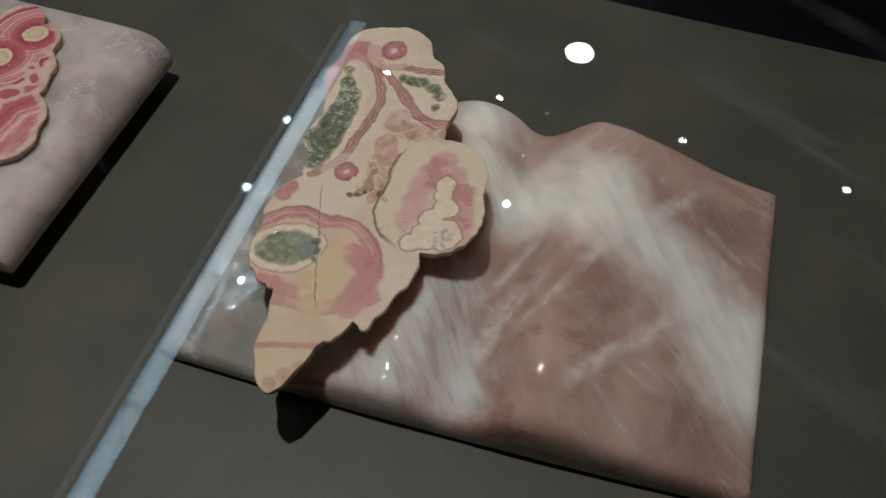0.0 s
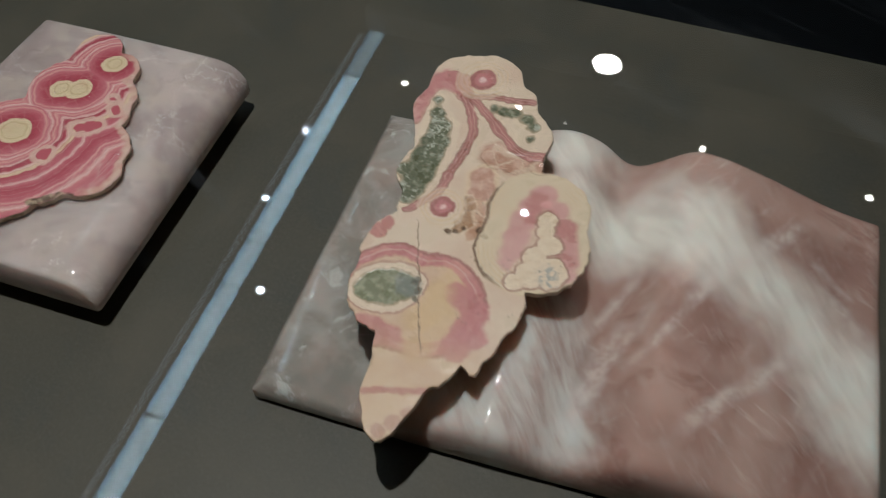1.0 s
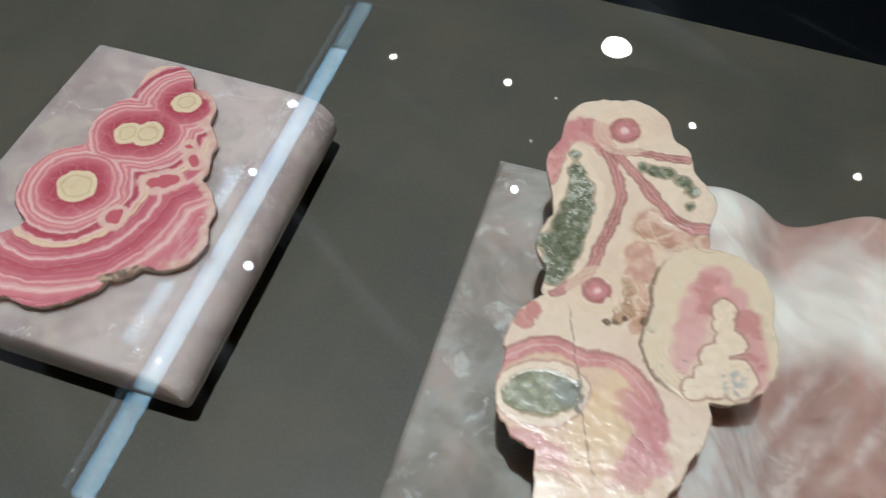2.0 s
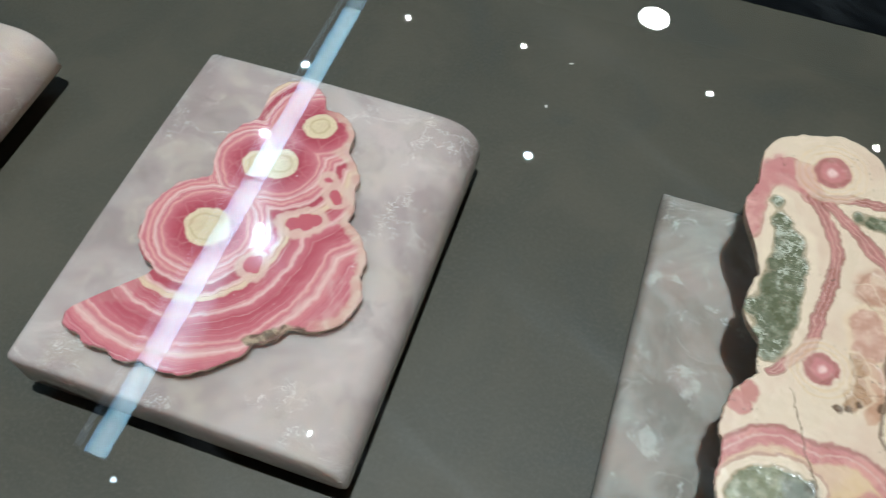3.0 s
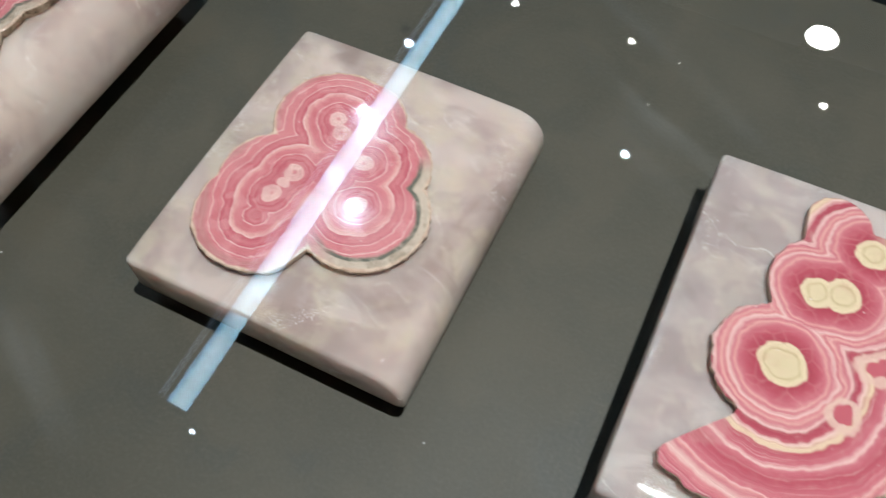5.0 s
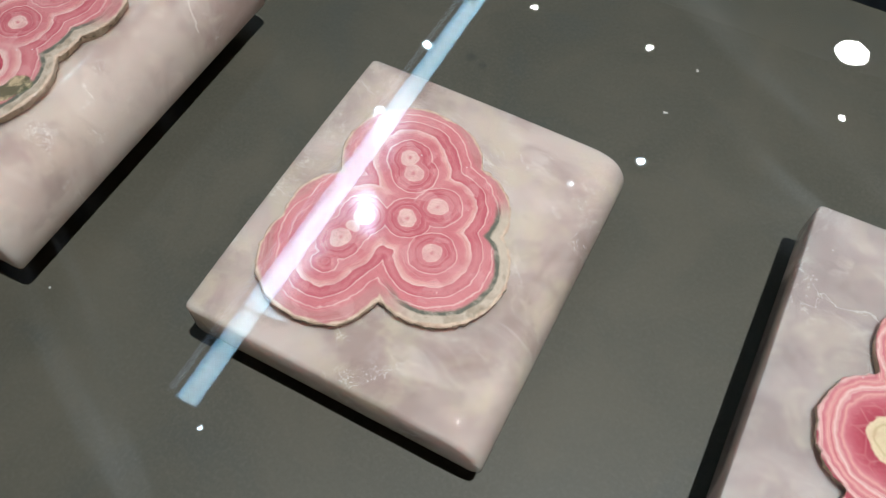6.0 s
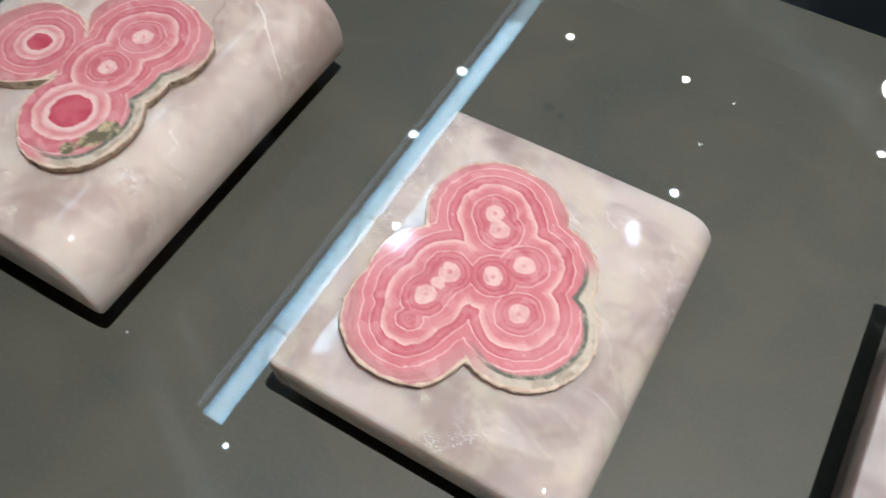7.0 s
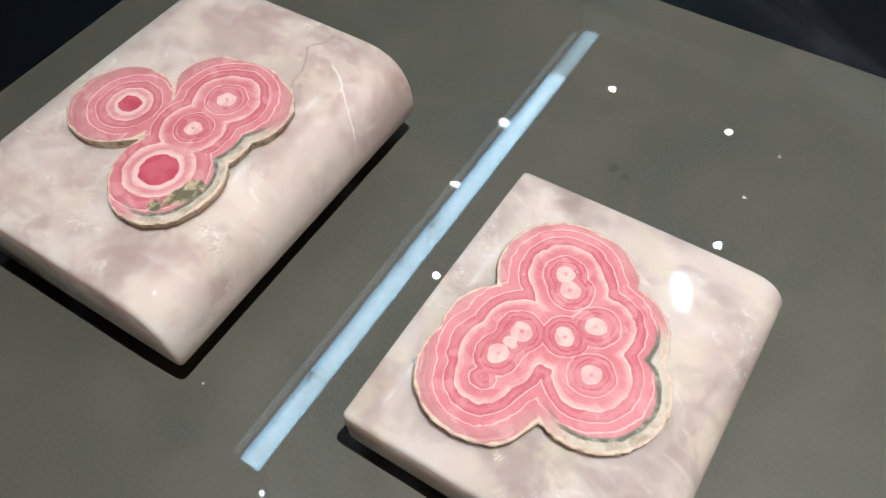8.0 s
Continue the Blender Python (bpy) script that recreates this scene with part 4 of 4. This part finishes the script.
# three-lobed slice with seven eyes
C_EYES = ((-0.630, 0.3070, 0.0), (-0.624, 0.3005, 0.0), (-0.605, 0.289, 0.0), (-0.615, 0.277, 0.0), (-0.596, 0.266, 0.0),
          (-0.633, 0.269, 0.0), (-0.6345, 0.2615, -0.0016), (-0.6365, 0.2535, 0.0), (-0.636, 0.240, -0.005))
C_LOBES = ((-0.632, 0.307, 0.0310), (-0.624, 0.309, 0.0285), (-0.599, 0.291, 0.0270), (-0.5915, 0.2635, 0.0315), (-0.636, 0.2425, 0.0315), (-0.628, 0.232, 0.0200), (-0.640, 0.262, 0.0280))
mineral_slice(C_LOBES, (-0.612, 0.272), SLAB_TOP, SLAB_TOP + 0.0048, banded_stone("rose_ring_stone", C_EYES, C_LOBES, (-0.612, 0.272), RINGS, (-0.565, 0.262, 0.05), 0.030),
              "pink three-lobed rhodochrosite slice with ringed eyes", 0.0010, 1.0)

# four-lobed slice
D_EYES = ((-0.874, 0.271, -0.0050, 0.92), (-0.831, 0.300, 0.0, 0.9), (-0.832, 0.275, 0.0, 0.95), (-0.827, 0.245, -0.0050, 0.62))
D_LOBES = ((-0.879, 0.269, 0.0288), (-0.830, 0.302, 0.0295), (-0.845, 0.306, 0.0225), (-0.820, 0.300, 0.0275), (-0.828, 0.276, 0.0300), (-0.822, 0.246, 0.0300), (-0.820, 0.240, 0.0270))
mineral_slice(D_LOBES, (-0.832, 0.272), 0.062, 0.0675, banded_stone("rose_lobe_stone", D_EYES, D_LOBES, (-0.832, 0.272), RINGS, (-0.786, 0.25, 0.055), 0.0285, ((-0.874, 0.271, 0.0062), (-0.827, 0.2445, 0.0102)), ((-0.8025, 0.2440, 0.0050), (-0.8060, 0.2360, 0.0048), (-0.8120, 0.2270, 0.0032))),
              "pink four-lobed rhodochrosite slice with a cream rind", 0.0011, 5.0)

# tapering slice with two large cream eyes
WINE, BERRY = (0.42, 0.085, 0.11), (0.52, 0.160, 0.185)
B_STOPS = ((0.0, (0.62, 0.50, 0.31)), (0.086, (0.66, 0.53, 0.34)), (0.097, (0.52, 0.40, 0.23)), (0.108, (0.66, 0.53, 0.34)), (0.135, (0.70, 0.56, 0.37)), (0.148, DEEP), (0.20, WINE), (0.255, BERRY), (0.275, PALE), (0.295, BERRY),
           (0.32, WHITE), (0.335, PINK), (0.355, PALE), (0.375, BERRY), (0.40, WHITE), (0.415, DEEP), (0.455, WINE), (0.468, WHITE), (0.495, CREAM), (0.515, CREAM), (0.53, WINE), (0.60, BERRY),
           (0.622, WHITE), (0.64, BERRY), (0.70, WINE), (0.79, BERRY), (0.81, PALE), (0.83, BERRY), (0.87, WHITE), (0.90, PINK), (0.94, BERRY), (1.0, BERRY))
B_EYES = ((-0.3965, 0.2750, 0.0), (-0.3905, 0.3160, -0.0027), (-0.3800, 0.3190, -0.0022), (-0.3715, 0.3470, -0.0027))
B_LOBES = ((-0.389, 0.357, 0.0150), (-0.369, 0.342, 0.0165), (-0.386, 0.320, 0.0265), (-0.3965, 0.275, 0.0293), (-0.361, 0.318, 0.0200), (-0.358, 0.304, 0.0205),
           (-0.346, 0.276, 0.0245), (-0.338, 0.262, 0.0205), (-0.365, 0.253, 0.0275), (-0.373, 0.236, 0.0225), (-0.382, 0.235, 0.0285), (-0.400, 0.221, 0.0155), (-0.412, 0.218, 0.0115), (-0.4235, 0.2185, 0.0082))


def tapered_stone(origin):
    t = Tree("rose_taper_stone")
    at = plane_of(t, 0.0065, 42.0, origin)
    curl = t.vec("SUBTRACT", t.noise(150.0, 3.0, 0.6, colour=True), (0.5, 0.5, 0.5))
    at = t.vec("ADD", at, t.vec("MULTIPLY", curl, (0.0030, 0.0030, 0)))
    level = t.field(at, B_EYES, 0.0020)
    level = t.math("MULTIPLY_ADD", t.math("SUBTRACT", t.noise(190.0, 3.0, 0.6), 0.5), 0.0014, level)
    c = mottled(t, t.ramp(t.math("DIVIDE", level, 0.072), B_STOPS), t.coord, 0.25)
    away = t.step(level, 0.0185, 0.020)
    c = t.mix(t.math("MULTIPLY", t.math("MULTIPLY", t.bands(level, 820.0, 0.53, 0.62), away), 0.55), c, (0.72, 0.48, 0.44))
    c = t.mix(t.math("MULTIPLY", t.math("MULTIPLY", t.bands(level, 560.0, 0.45, 0.37), away), 0.40), c, (0.33, 0.045, 0.07))
    spokes = t.step(t.voronoi(120.0, "DISTANCE_TO_EDGE"), 0.05, 0.02)
    ring = t.math("MULTIPLY", t.step(level, 0.009, 0.010), t.step(level, 0.018, 0.016))
    c = t.mix(t.math("MULTIPLY", t.math("MULTIPLY", spokes, ring), 0.2), c, PALE)
    # pale veins and small closed cells beside the eyes
    vein_at = plane_of(t, 0.010, 60.0, origin)
    cells = t.field(vein_at, ((-0.3605, 0.2895, 0.0040), (-0.3560, 0.2925, 0.0044), (-0.3520, 0.2945, 0.0036), (-0.3670, 0.2630, 0.0042), (-0.3480, 0.3110, 0.0036), (-0.3540, 0.3180, 0.0022)))
    wall = t.math("MULTIPLY", t.step(cells, -0.0004, 0.0004), t.step(cells, 0.0042, 0.0024))
    c = t.mix(t.math("MULTIPLY", wall, 0.85), c, (0.66, 0.44, 0.36))
    c = t.mix(t.step(cells, 0.0, -0.001), c, RED)
    fan = t.field(vein_at, ((-0.332, 0.262, 0.010), (-0.334, 0.254, 0.009)))
    c = t.mix(t.math("MULTIPLY", t.math("MULTIPLY", t.step(fan, 0.004, -0.004), t.step(t.noise(130.0, 4.0, 0.7, stretch=(1.0, 0.3, 1.0)), 0.4, 0.62)), 0.7), c, (0.62, 0.38, 0.35))
    chip = t.field(vein_at, ((-0.3460, 0.2345, 0.0040), (-0.3400, 0.2385, 0.0040), (-0.3520, 0.2310, 0.0030), (-0.3345, 0.2415, 0.0026)), 0.004)
    c = t.mix(t.math("MULTIPLY", t.step(chip, 0.0010, -0.0006), 0.85), c, t.mix(t.step(t.noise(200.0, 4.0), 0.42, 0.66), (0.09, 0.085, 0.05), (0.42, 0.34, 0.22)))
    edge = t.field(plane_of(t, 0.004, 110.0, origin), B_LOBES)
    xyz = t.nt.nodes.new("ShaderNodeSeparateXYZ")
    t.link(at, xyz.inputs[0])
    right = t.step(t.math("MULTIPLY_ADD", xyz.outputs["Y"], 0.35, xyz.outputs["X"]), -0.252, -0.238)
    ragged = t.math("MULTIPLY_ADD", t.math("SUBTRACT", t.noise(75.0, 4.0, 0.65), 0.5), 0.012, edge)
    c = t.mix(t.math("MULTIPLY", t.math("MULTIPLY", t.step(ragged, -0.006, -0.003), right), 0.85), c, t.mix(t.step(t.noise(160.0, 4.0), 0.4, 0.65), (0.60, 0.38, 0.30), (0.66, 0.50, 0.40)))
    c = t.mix(t.math("MULTIPLY", t.step(ragged, -0.0010, 0.0004), t.math("MULTIPLY_ADD", right, 0.5, 0.2)), c, (0.60, 0.38, 0.34))
    return t.surface(c, t.math("MULTIPLY_ADD", t.noise(60.0, 3.0), 0.07, 0.045), t.bump(t.noise(500.0, 3.0), 0.04, 0.0004, t.bump(t.noise(30.0, 2.0), 0.08, 0.002)), spec=0.6)


mineral_slice(B_LOBES, (-0.378, 0.272), SLAB_TOP, SLAB_TOP + 0.0050, tapered_stone((-0.378, 0.272)), "tapering pink rhodochrosite slice with two cream eyes", 0.0012, 9.0)

# long cream slice, propped over the open-book slab
A_LOBES = ((-0.147, 0.387, 0.0210), (-0.134, 0.394, 0.0170), (-0.128, 0.393, 0.0150), (-0.115, 0.375, 0.0150), (-0.109, 0.356, 0.0190), (-0.100, 0.351, 0.0150), (-0.150, 0.362, 0.0215), (-0.143, 0.340, 0.0200),
           (-0.147, 0.315, 0.0180), (-0.112, 0.330, 0.0260), (-0.080, 0.303, 0.0265), (-0.077, 0.280, 0.0275), (-0.120, 0.295, 0.0370), (-0.137, 0.262, 0.0290), (-0.137, 0.240, 0.0275),
           (-0.103, 0.243, 0.0290), (-0.118, 0.210, 0.0225), (-0.094, 0.222, 0.0135), (-0.0895, 0.206, 0.0040), (-0.1235, 0.185, 0.0150), (-0.123, 0.169, 0.0085))
A_MID = (-0.118, 0.280)
mineral_slice(A_LOBES, A_MID, 0.0545, 0.0603, cream_stone(A_MID), "long cream and pink banded mineral slice with mossy cores", 0.0014, 3.0, (math.atan(0.078), -math.atan(0.07), 0), (0.002, -0.0035))


def slice_prop():
    bm = bmesh.new()
    disc(bm, 0.009, 0.007, 0.0, 0.0255, 20)
    return tagged(thing("slice_prop", bm, M_BLACK, (-0.112, 0.285, 0.0285)), "small black prop between slab and cream slice", "prop")


slice_prop()
